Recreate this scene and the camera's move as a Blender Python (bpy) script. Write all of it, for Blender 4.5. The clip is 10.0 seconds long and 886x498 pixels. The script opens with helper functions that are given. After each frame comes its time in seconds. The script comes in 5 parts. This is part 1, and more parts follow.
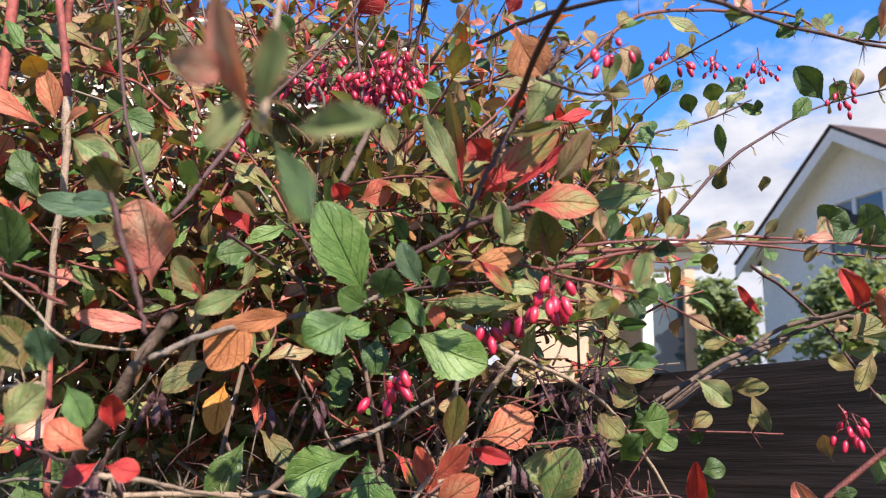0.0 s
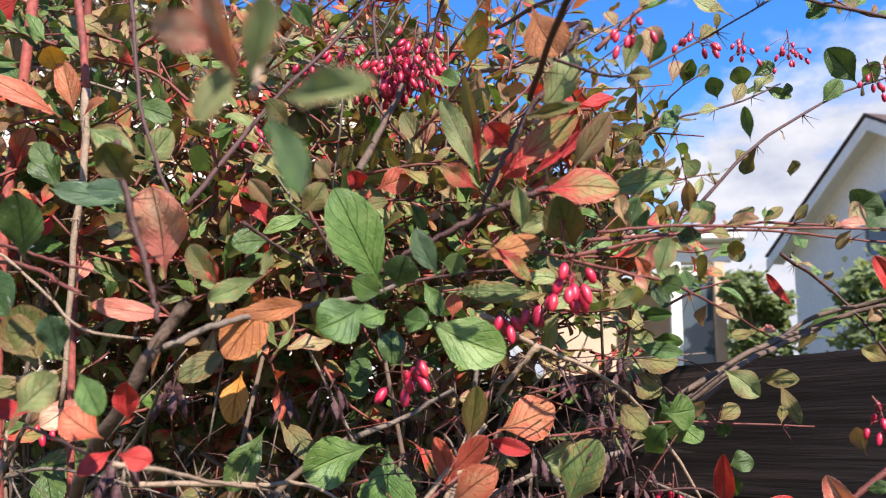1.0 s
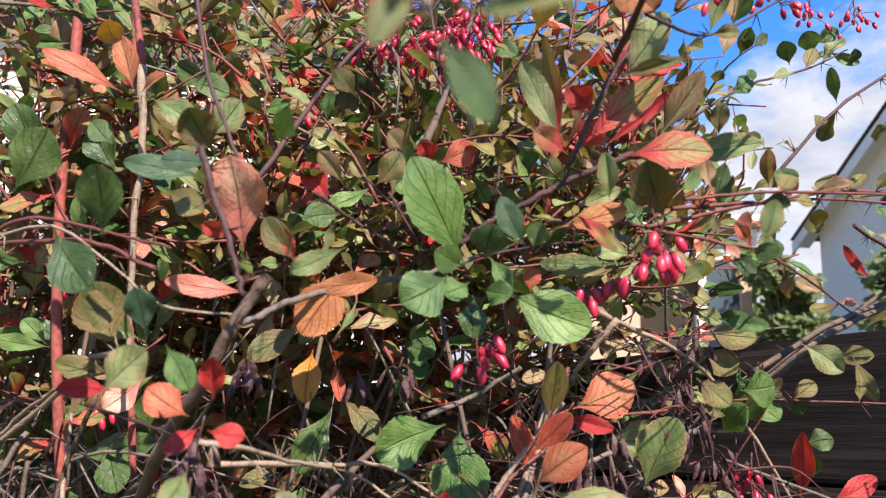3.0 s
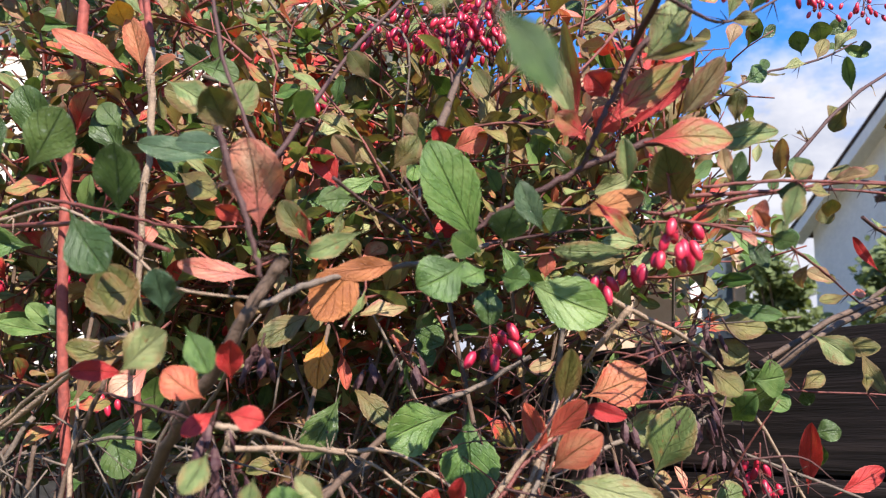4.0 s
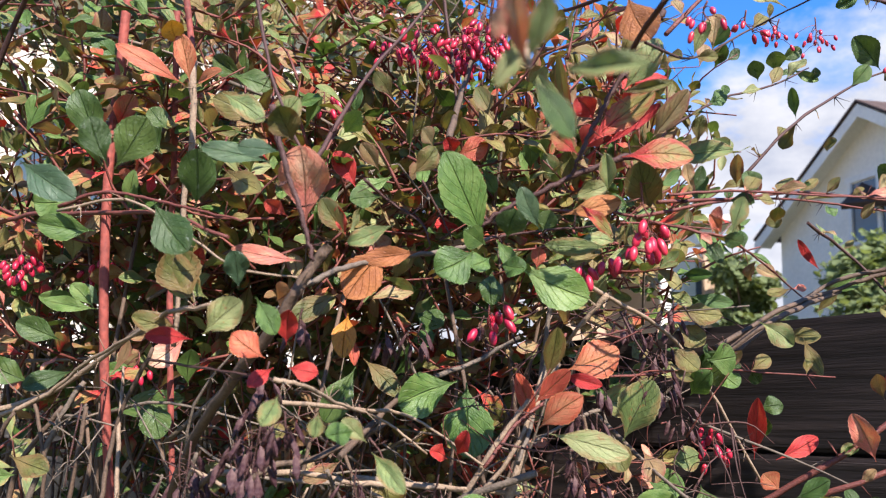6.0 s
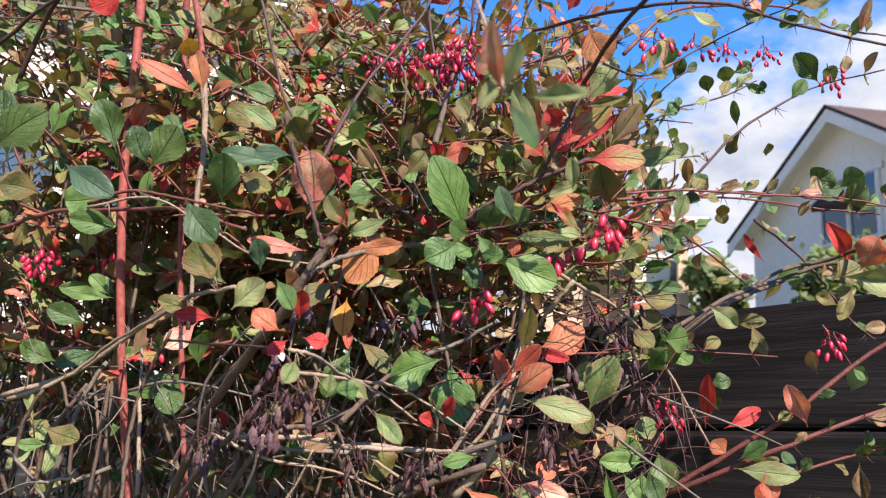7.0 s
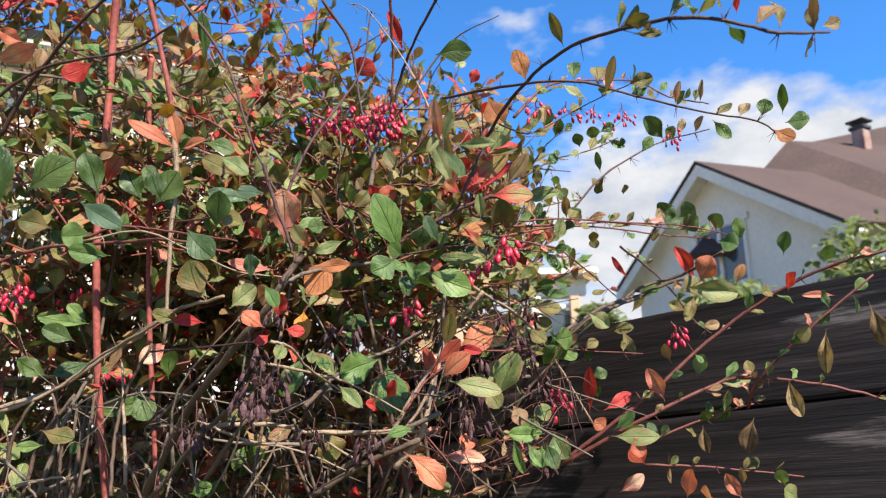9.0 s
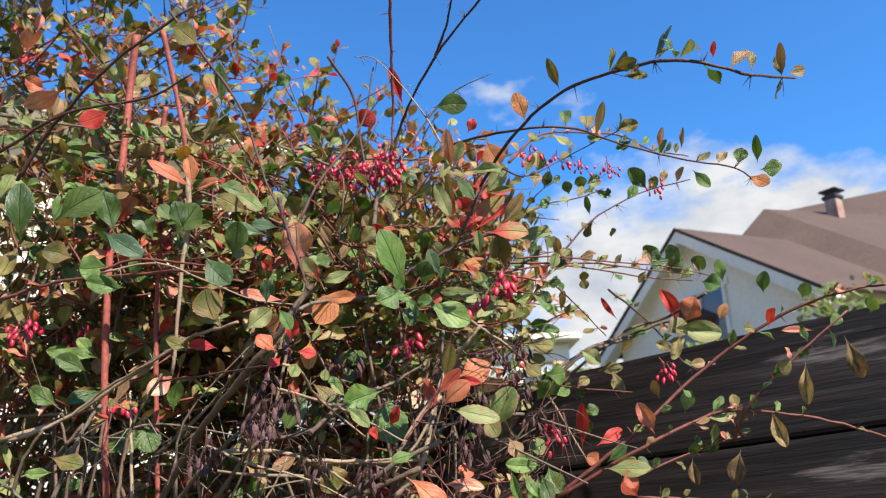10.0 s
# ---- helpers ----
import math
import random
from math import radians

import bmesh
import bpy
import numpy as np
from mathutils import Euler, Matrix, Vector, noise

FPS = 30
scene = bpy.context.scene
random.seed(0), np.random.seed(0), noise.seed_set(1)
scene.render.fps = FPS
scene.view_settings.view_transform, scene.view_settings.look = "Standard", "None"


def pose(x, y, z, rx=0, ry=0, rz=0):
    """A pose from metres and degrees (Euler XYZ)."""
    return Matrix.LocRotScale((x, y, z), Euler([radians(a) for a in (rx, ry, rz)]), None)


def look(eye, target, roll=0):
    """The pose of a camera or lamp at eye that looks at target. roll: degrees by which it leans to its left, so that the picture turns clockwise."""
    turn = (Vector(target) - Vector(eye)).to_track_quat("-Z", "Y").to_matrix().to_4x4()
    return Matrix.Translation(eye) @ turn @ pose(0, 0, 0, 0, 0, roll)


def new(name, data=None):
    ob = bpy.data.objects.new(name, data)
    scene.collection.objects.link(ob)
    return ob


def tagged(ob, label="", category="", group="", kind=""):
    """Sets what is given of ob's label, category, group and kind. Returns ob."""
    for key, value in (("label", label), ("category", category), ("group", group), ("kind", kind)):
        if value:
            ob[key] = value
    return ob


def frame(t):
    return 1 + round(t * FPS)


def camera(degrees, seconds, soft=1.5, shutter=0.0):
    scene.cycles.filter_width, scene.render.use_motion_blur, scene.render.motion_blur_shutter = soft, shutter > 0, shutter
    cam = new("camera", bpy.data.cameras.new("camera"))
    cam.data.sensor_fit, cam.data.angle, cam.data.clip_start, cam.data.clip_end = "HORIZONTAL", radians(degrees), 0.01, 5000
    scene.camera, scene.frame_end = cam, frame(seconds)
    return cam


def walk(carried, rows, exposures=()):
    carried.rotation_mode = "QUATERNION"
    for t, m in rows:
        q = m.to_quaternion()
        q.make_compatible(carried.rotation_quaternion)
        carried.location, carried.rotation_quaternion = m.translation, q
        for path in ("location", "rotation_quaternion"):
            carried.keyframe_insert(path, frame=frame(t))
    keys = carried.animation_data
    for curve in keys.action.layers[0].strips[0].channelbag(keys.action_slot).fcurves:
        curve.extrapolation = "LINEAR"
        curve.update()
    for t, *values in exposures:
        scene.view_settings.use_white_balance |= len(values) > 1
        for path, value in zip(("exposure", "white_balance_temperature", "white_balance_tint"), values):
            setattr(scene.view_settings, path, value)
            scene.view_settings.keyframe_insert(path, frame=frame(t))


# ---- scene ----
cam = camera(63.1, 10.0, 1.15)
PATH = [
    (0, (0.066, 0.082, 1.546), (-0.054, 2.047, 1.898), 1.2),
    (0.5, (0.069, 0.085, 1.543), (-0.089, 2.049, 1.885), 1.4),
    (1, (0.07, 0.089, 1.544), (-0.123, 2.051, 1.879), 1.2),
    (1.5, (0.066, 0.093, 1.544), (-0.155, 2.054, 1.872), 0.9),
    (2, (0.063, 0.096, 1.542), (-0.178, 2.054, 1.867), 0.6),
    (2.5, (0.052, 0.098, 1.54), (-0.196, 2.057, 1.854), 0.6),
    (4, (0.033, 0.101, 1.535), (-0.199, 2.067, 1.819), 1.1),
    (4.5, (0.03, 0.091, 1.533), (-0.183, 2.06, 1.812), 1.3),
    (5, (0.025, 0.074, 1.528), (-0.171, 2.045, 1.806), 1.5),
    (5.5, (0.023, 0.054, 1.527), (-0.154, 2.027, 1.805), 1.7),
    (5.7, (0.022, 0.048, 1.525), (-0.149, 2.021, 1.802), 1.9),
    (6.8, (0.021, -0.002, 1.515), (-0.096, 1.974, 1.8), 1.8),
    (7, (0.02, -0.017, 1.508), (-0.08, 1.96, 1.796), 1.7),
    (7.5, (0.006, -0.041, 1.496), (-0.049, 1.935, 1.802), 1.1),
    (8, (0.003, -0.074, 1.484), (0.013, 1.897, 1.818), 0.3),
    (8.5, (-0.001, -0.11, 1.47), (0.095, 1.852, 1.846), -0.7),
    (9, (-0.005, -0.135, 1.459), (0.174, 1.807, 1.903), -1.4),
    (9.5, (-0.007, -0.147, 1.44), (0.221, 1.767, 1.977), -1.8),
    (10, (-0.023, -0.158, 1.426), (0.204, 1.73, 2.046), -1.6),
]
walk(cam, [(t, look(eye, target, roll)) for t, eye, target, roll in PATH], [(0.0, 1.27, 6400, 16), (7.0, 1.29, 6340, 15), (10.0, 1.17, 6680, 9)])
cam.data.dof.use_dof = True
cam.data.dof.focus_distance = 0.54
cam.data.dof.aperture_fstop = 15.0

# ---- light: sun, sky and clouds ----
SUN = Vector((0.36, -0.58, 0.73)).normalized()
lamp = new("sun", bpy.data.lights.new("sun", "SUN"))
lamp.data.energy, lamp.data.angle, lamp.data.color = 5.0, radians(0.6), (1.0, 0.93, 0.82)
lamp.matrix_world = Matrix.Translation((2, -2, 6)) @ SUN.to_track_quat("Z", "Y").to_matrix().to_4x4()


class Nodes:
    """Short hand for a node tree."""

    def __init__(self, tree):
        self.tree = tree

    def add(self, kind, operation=""):
        n = self.tree.nodes.new(kind)
        if operation:
            n.operation = operation
        return n

    def link(self, a, b):
        self.tree.links.new(a, b)

    def feed(self, socket, value):
        if isinstance(value, bpy.types.NodeSocket):
            self.link(value, socket)
        else:
            socket.default_value = value

    def noise(self, vector, scale, detail=4.0, rough=0.55):
        n = self.add("ShaderNodeTexNoise")
        self.link(vector, n.inputs["Vector"])
        n.inputs["Scale"].default_value, n.inputs["Detail"].default_value, n.inputs["Roughness"].default_value = scale, detail, rough
        return n.outputs["Fac"]

    def ramp(self, fac, stops):
        n = self.add("ShaderNodeValToRGB")
        self.link(fac, n.inputs["Fac"])
        e = n.color_ramp.elements
        while len(e) < len(stops):
            e.new(0.5)
        for el, (p, c) in zip(e, stops):
            el.position, el.color = p, (*c, 1) if len(c) == 3 else c
        return n.outputs["Color"]

    def mix(self, fac, a, b, blend="MIX"):
        n = self.add("ShaderNodeMix")
        n.data_type, n.blend_type = "RGBA", blend
        for socket, value in ((n.inputs[0], fac), (n.inputs[6], a), (n.inputs[7], b)):
            self.feed(socket, value if not isinstance(value, tuple) or len(value) == 4 else (*value, 1))
        return n.outputs[2]

    def math(self, op, a, b=0.0, c=0.0):
        n = self.add("ShaderNodeMath", op)
        for socket, value in zip(n.inputs, (a, b, c)):
            self.feed(socket, value)
        return n.outputs[0]


world = bpy.data.worlds.new("world")
scene.world = world
world.use_nodes = True
world.node_tree.nodes.clear()
w = Nodes(world.node_tree)
sky = w.add("ShaderNodeTexSky")
sky.sky_type, sky.sun_disc = "NISHITA", False
sky.sun_elevation, sky.sun_rotation = math.asin(SUN.z), math.atan2(SUN.x, SUN.y)
sky.air_density, sky.dust_density, sky.ozone_density = 1.0, 0.3, 3.0
where = w.add("ShaderNodeTexCoord")
stretch = w.add("ShaderNodeMapping")
stretch.inputs["Scale"].default_value, stretch.inputs["Location"].default_value = (1.0, 1.0, 1.9), (0.35, 0.1, 0.12)
w.link(where.outputs["Generated"], stretch.inputs["Vector"])
big, small = w.noise(stretch.outputs[0], 2.6, 7, 0.56), w.noise(stretch.outputs[0], 9.0, 6, 0.6)
lift = w.add("ShaderNodeSeparateXYZ")
w.link(where.outputs["Generated"], lift.inputs[0])
low = w.math("MULTIPLY", w.math("SUBTRACT", 0.37, lift.outputs["Z"]), 0.75)
cover = w.math("ADD", w.math("ADD", w.math("MULTIPLY", big, 0.8), w.math("MULTIPLY", small, 0.2)), low)
mask = w.ramp(cover, [(0.525, (0, 0, 0)), (0.625, (1, 1, 1))])
body = w.ramp(small, [(0.3, (0.235, 0.26, 0.31)), (0.62, (0.38, 0.39, 0.405))])
blue = w.mix(1.0, sky.outputs[0], (0.43, 1.02, 1.56), "MULTIPLY")
dim = w.mix(1.0, blue, (0.080, 0.080, 0.080), "MULTIPLY")
shine = w.add("ShaderNodeBackground")
w.link(w.mix(mask, dim, body), shine.inputs["Color"])
w.link(shine.outputs[0], w.add("ShaderNodeOutputWorld").inputs["Surface"])


# ---- materials ----
def material(name, build):
    m = bpy.data.materials.new(name)
    m.use_nodes = True
    m.node_tree.nodes.clear()
    n = Nodes(m.node_tree)
    n.link(build(n), n.add("ShaderNodeOutputMaterial").inputs["Surface"])
    return m


def surface(n, colour, rough, bump=None, strength=0.4, distance=0.01, metal=0.0, gloss=0.5):
    b = n.add("ShaderNodeBsdfPrincipled")
    n.feed(b.inputs["Base Color"], colour)
    n.feed(b.inputs["Roughness"], rough)
    b.inputs["Metallic"].default_value, b.inputs["Specular IOR Level"].default_value = metal, gloss
    if bump is not None:
        k = n.add("ShaderNodeBump")
        k.inputs["Strength"].default_value, k.inputs["Distance"].default_value = strength, distance
        n.link(bump, k.inputs["Height"])
        n.link(k.outputs[0], b.inputs["Normal"])
    return b.outputs[0]


def leafy(low, mid, high, vein, rough, spot, spots=0.62, edge=None, clear=0.24, foot=None):
    """A leaf: blade colours in blotches, midrib and side veins, spots, light coming through."""

    def build(n):
        uv, info, geo = n.add("ShaderNodeUVMap"), n.add("ShaderNodeObjectInfo"), n.add("ShaderNodeNewGeometry")
        uv.uv_map = "leaf"
        sep = n.add("ShaderNodeSeparateXYZ")
        n.link(uv.outputs[0], sep.inputs[0])
        u, v = sep.outputs["X"], sep.outputs["Y"]
        chance = n.math("FRACT", n.math("ADD", info.outputs["Random"], geo.outputs["Random Per Island"]))
        move = n.add("ShaderNodeCombineXYZ")
        n.link(n.math("MULTIPLY", chance, 17.0), move.inputs["X"])
        n.link(n.math("MULTIPLY", chance, 5.0), move.inputs["Z"])
        shifted = n.add("ShaderNodeVectorMath", "ADD")
        n.link(uv.outputs[0], shifted.inputs[0])
        n.link(move.outputs[0], shifted.inputs[1])
        blotch, fine = n.noise(shifted.outputs[0], 3.4, 6, 0.62), n.noise(shifted.outputs[0], 26.0, 4)
        tone = n.math("ADD", n.math("MULTIPLY", blotch, 0.75), n.math("MULTIPLY", chance, 0.32))
        colour = n.ramp(tone, [(0.38, low), (0.54, mid), (0.70, high)])
        if foot:
            rise = n.math("ADD", v, n.math("MULTIPLY", n.math("SUBTRACT", blotch, 0.5), 1.3))
            colour = n.mix(n.ramp(rise, [(0.30, (1, 1, 1)), (0.66, (0, 0, 0))]), colour, foot)
        if edge:
            rim = n.math("ADD", n.math("ABSOLUTE", n.math("SUBTRACT", u, 0.5)), n.math("MULTIPLY", n.math("SUBTRACT", blotch, 0.5), 0.9))
            colour = n.mix(n.ramp(rim, [(0.30, (0, 0, 0)), (0.58, (1, 1, 1))]), colour, edge)
        away = n.math("ABSOLUTE", n.math("SUBTRACT", u, 0.5))
        rib = n.math("SUBTRACT", 1.0, n.math("MULTIPLY", away, 34.0))
        run = n.math("SUBTRACT", n.math("MULTIPLY", v, 6.0), n.math("MULTIPLY", away, 5.0))
        side = n.math("SUBTRACT", 1.0, n.math("MULTIPLY", n.math("ABSOLUTE", n.math("SUBTRACT", n.math("FRACT", run), 0.5)), 16.0))
        lines = n.math("MAXIMUM", n.math("MAXIMUM", rib, 0.0), n.math("MULTIPLY", n.math("MAXIMUM", side, 0.0), 0.35))
        colour = n.mix(n.math("MULTIPLY", lines, 0.5), colour, vein)
        brim = n.ramp(away, [(0.462, (0, 0, 0)), (0.492, (1, 1, 1))])
        colour = n.mix(n.math("MULTIPLY", brim, 0.5), colour, vein)
        marks = n.ramp(n.noise(shifted.outputs[0], 7.0, 5, 0.7), [(spots, (0, 0, 0)), (spots + 0.05, (1, 1, 1))])
        colour = n.mix(n.math("MULTIPLY", marks, 0.75), colour, spot)
        specks = n.ramp(n.noise(shifted.outputs[0], 34.0, 2, 0.5), [(0.67, (0, 0, 0)), (0.71, (1, 1, 1))])
        colour = n.mix(n.math("MULTIPLY", n.math("MULTIPLY", specks, n.ramp(blotch, [(0.46, (0, 0, 0)), (0.58, (1, 1, 1))])), 0.6), colour, spot)
        colour = n.mix(1.0, colour, n.ramp(fine, [(0.3, (0.78, 0.78, 0.78)), (0.7, (1.0, 1.0, 1.0))]), "MULTIPLY")
        relief = n.math("ADD", n.math("MULTIPLY", lines, -0.6), n.math("MULTIPLY", fine, 0.35))
        top = surface(n, colour, n.ramp(blotch, [(0.3, (rough,) * 3), (0.7, (min(rough + 0.2, 1.0),) * 3)]), relief, 1.0, 0.0016)
        thin = n.add("ShaderNodeBsdfTranslucent")
        n.link(n.mix(1.0, colour, (1.0, 0.95, 0.5), "MULTIPLY"), thin.inputs["Color"])
        both = n.add("ShaderNodeMixShader")
        both.inputs[0].default_value = clear
        n.link(top, both.inputs[1])
        n.link(thin.outputs[0], both.inputs[2])
        return both.outputs[0]

    return build


BROWN = (0.10, 0.045, 0.015)
LEAF = {
    "G": material("green_leaf", leafy((0.06, 0.125, 0.026), (0.11, 0.20, 0.042), (0.19, 0.28, 0.075), (0.22, 0.32, 0.10), 0.30, BROWN, 0.66)),
    "D": material("dark_green_leaf", leafy((0.045, 0.085, 0.02), (0.075, 0.13, 0.03), (0.115, 0.17, 0.042), (0.12, 0.2, 0.08), 0.22, (0.42, 0.47, 0.40), 0.63, clear=0.25)),
    "S": material("glossy_leaf", leafy((0.06, 0.11, 0.055), (0.10, 0.17, 0.085), (0.16, 0.24, 0.12), (0.2, 0.3, 0.16), 0.12, BROWN, 0.7, clear=0.25)),
    "O": material("olive_leaf", leafy((0.10, 0.11, 0.025), (0.19, 0.185, 0.045), (0.30, 0.25, 0.075), (0.28, 0.26, 0.1), 0.4, (0.13, 0.05, 0.015), 0.60, edge=(0.2, 0.09, 0.03), foot=(0.21, 0.15, 0.045))),
    "L": material("pale_green_leaf", leafy((0.14, 0.20, 0.06), (0.24, 0.30, 0.10), (0.34, 0.36, 0.15), (0.38, 0.42, 0.22), 0.4, (0.32, 0.14, 0.05), 0.60, edge=(0.30, 0.17, 0.06))),
    "R": material("red_leaf", leafy((0.42, 0.018, 0.018), (0.60, 0.038, 0.034), (0.68, 0.09, 0.06), (0.72, 0.2, 0.15), 0.4, (0.25, 0.04, 0.02), 0.66)),
    "P": material("pink_leaf", leafy((0.62, 0.15, 0.10), (0.72, 0.33, 0.21), (0.74, 0.50, 0.34), (0.72, 0.42, 0.28), 0.45, (0.40, 0.20, 0.12), 0.6, edge=(0.62, 0.16, 0.11), foot=(0.66, 0.20, 0.15))),
    "F": material("orange_leaf", leafy((0.48, 0.075, 0.04), (0.58, 0.15, 0.075), (0.62, 0.25, 0.12), (0.72, 0.40, 0.16), 0.42, (0.22, 0.06, 0.02), 0.6, edge=(0.55, 0.06, 0.03))),
    "M": material("half_red_leaf", leafy((0.20, 0.20, 0.05), (0.33, 0.25, 0.07), (0.48, 0.14, 0.07), (0.5, 0.30, 0.16), 0.36, (0.16, 0.05, 0.02), 0.62, edge=(0.50, 0.06, 0.04), foot=(0.60, 0.045, 0.04))),
    "H": material("bronze_leaf", leafy((0.26, 0.16, 0.07), (0.36, 0.23, 0.10), (0.40, 0.32, 0.15), (0.46, 0.33, 0.2), 0.4, (0.3, 0.06, 0.04), 0.6, edge=(0.34, 0.08, 0.06))),
    "B": material("brown_orange_leaf", leafy((0.38, 0.125, 0.04), (0.52, 0.19, 0.06), (0.58, 0.27, 0.10), (0.34, 0.12, 0.04), 0.5, (0.12, 0.04, 0.015), 0.62)),
    "Y": material("yellow_orange_leaf", leafy((0.58, 0.22, 0.02), (0.68, 0.32, 0.03), (0.72, 0.40, 0.06), (0.5, 0.2, 0.03), 0.42, (0.12, 0.05, 0.02), 0.6)),
    "X": material("dry_leaf", leafy((0.12, 0.065, 0.025), (0.26, 0.16, 0.07), (0.42, 0.29, 0.13), (0.2, 0.1, 0.04), 0.6, (0.07, 0.035, 0.02), 0.55, clear=0.25)),
}


def woody(dark, light, scale, rough=0.75):
    def build(n):
        pos = n.add("ShaderNodeTexCoord").outputs["Object"]
        info = n.add("ShaderNodeNewGeometry").outputs["Random Per Island"]
        a, b = n.noise(pos, scale, 6, 0.65), n.noise(pos, scale * 7, 4)
        tone = n.math("ADD", n.math("MULTIPLY", a, 0.7), n.math("MULTIPLY", info, 0.3))
        colour = n.mix(0.4, n.ramp(tone, [(0.3, dark), (0.7, light)]), n.ramp(b, [(0.35, dark), (0.65, light)]))
        return surface(n, colour, rough, b, 0.5, 0.0015)

    return build


BARK = {
    "bark": material("brown_bark", woody((0.042, 0.026, 0.017), (0.155, 0.096, 0.062), 90)),
    "grey": material("grey_bark", woody((0.06, 0.044, 0.032), (0.21, 0.16, 0.12), 110)),
    "tan": material("tan_bark", woody((0.15, 0.095, 0.06), (0.38, 0.28, 0.19), 110)),
    "dark": material("dark_shoot", woody((0.035, 0.014, 0.012), (0.095, 0.036, 0.028), 120, 0.7)),
    "red": material("red_shoot", woody((0.06, 0.015, 0.012), (0.23, 0.06, 0.042), 120, 0.65)),
    "cane": material("red_cane", woody((0.09, 0.02, 0.016), (0.40, 0.085, 0.06), 34, 0.75)),
}


def berry_skin(n):
    pos, info = n.add("ShaderNodeTexCoord").outputs["Object"], n.add("ShaderNodeObjectInfo").outputs["Random"]
    tone = n.math("ADD", n.math("MULTIPLY", n.noise(pos, 260, 3), 0.5), n.math("MULTIPLY", info, 0.5))
    colour = n.ramp(tone, [(0.2, (0.22, 0.006, 0.028)), (0.5, (0.40, 0.012, 0.045)), (0.8, (0.54, 0.025, 0.05))])
    return surface(n, colour, n.ramp(n.noise(pos, 500, 3), [(0.3, (0.30,) * 3), (0.7, (0.5,) * 3)]), n.noise(pos, 700, 3), 0.15, 0.0005)


def husk_skin(n):
    pos, info = n.add("ShaderNodeTexCoord").outputs["Object"], n.add("ShaderNodeNewGeometry").outputs["Random Per Island"]
    f = n.noise(pos, 420, 4)
    return surface(n, n.ramp(n.math("ADD", n.math("MULTIPLY", f, 0.6), n.math("MULTIPLY", info, 0.4)), [(0.3, (0.018, 0.008, 0.011)), (0.6, (0.045, 0.017, 0.022)), (0.8, (0.11, 0.06, 0.055))]), 0.65, f, 0.6, 0.001, gloss=0.25)


BERRY, HUSK = material("berry_skin", berry_skin), material("husk_skin", husk_skin)


def painted(colour, dirt, scale, rough=0.7, amount=0.35):
    def build(n):
        pos = n.add("ShaderNodeTexCoord").outputs["Object"]
        a, b = n.noise(pos, scale, 6, 0.65), n.noise(pos, scale * 14, 4)
        c = n.mix(n.math("MULTIPLY", n.ramp(a, [(0.42, (0, 0, 0)), (0.75, (1, 1, 1))]), amount), colour, dirt)
        return surface(n, n.mix(1.0, c, n.ramp(b, [(0.3, (0.88,) * 3), (0.7, (1.0,) * 3)]), "MULTIPLY"), rough, b, 0.3, 0.01)

    return build


def fence_wood(n):
    pos, info = n.add("ShaderNodeTexCoord").outputs["Object"], n.add("ShaderNodeObjectInfo").outputs["Random"]
    grain_map = n.add("ShaderNodeMapping")
    grain_map.inputs["Scale"].default_value = (3.0, 30.0, 60.0)
    n.link(pos, grain_map.inputs["Vector"])
    off = n.add("ShaderNodeVectorMath", "ADD")
    n.link(grain_map.outputs[0], off.inputs[0])
    n.link(info, off.inputs[1])
    grain = n.noise(off.outputs[0], 1.0, 8, 0.65)
    worn_map = n.add("ShaderNodeMapping")
    worn_map.inputs["Scale"].default_value = (2.2, 20.0, 26.0)
    n.link(pos, worn_map.inputs["Vector"])
    worn = n.ramp(n.noise(worn_map.outputs[0], 1.3, 9, 0.7), [(0.58, (0, 0, 0)), (0.67, (1, 1, 1))])
    c = n.ramp(grain, [(0.3, (0.004, 0.0026, 0.0026)), (0.5, (0.013, 0.009, 0.009)), (0.72, (0.045, 0.032, 0.030))])
    return surface(n, n.mix(n.math("MULTIPLY", worn, 0.5), c, (0.30, 0.25, 0.235)), 0.62, grain, 0.8, 0.004, gloss=0.35)


def shingles(n):
    pos = n.add("ShaderNodeTexCoord").outputs["Object"]
    a, b = n.noise(pos, 1.1, 6), n.noise(pos, 14.0, 4)
    return surface(n, n.mix(0.5, n.ramp(a, [(0.3, (0.046, 0.026, 0.019)), (0.7, (0.082, 0.047, 0.034))]), n.ramp(b, [(0.3, (0.034, 0.019, 0.014)), (0.7, (0.092, 0.055, 0.040))])), 0.85, b, 0.5, 0.02)


def pane_glass(n):
    return surface(n, (0.05, 0.07, 0.085, 1), 0.06, gloss=0.8)


def soil(n):
    pos = n.add("ShaderNodeTexCoord").outputs["Object"]
    a, b = n.noise(pos, 0.8, 6), n.noise(pos, 30.0, 5)
    return surface(n, n.mix(0.5, n.ramp(a, [(0.35, (0.05, 0.075, 0.02)), (0.65, (0.14, 0.11, 0.06))]), n.ramp(b, [(0.3, (0.04, 0.05, 0.02)), (0.7, (0.13, 0.14, 0.05))])), 0.95, b, 0.8, 0.03)


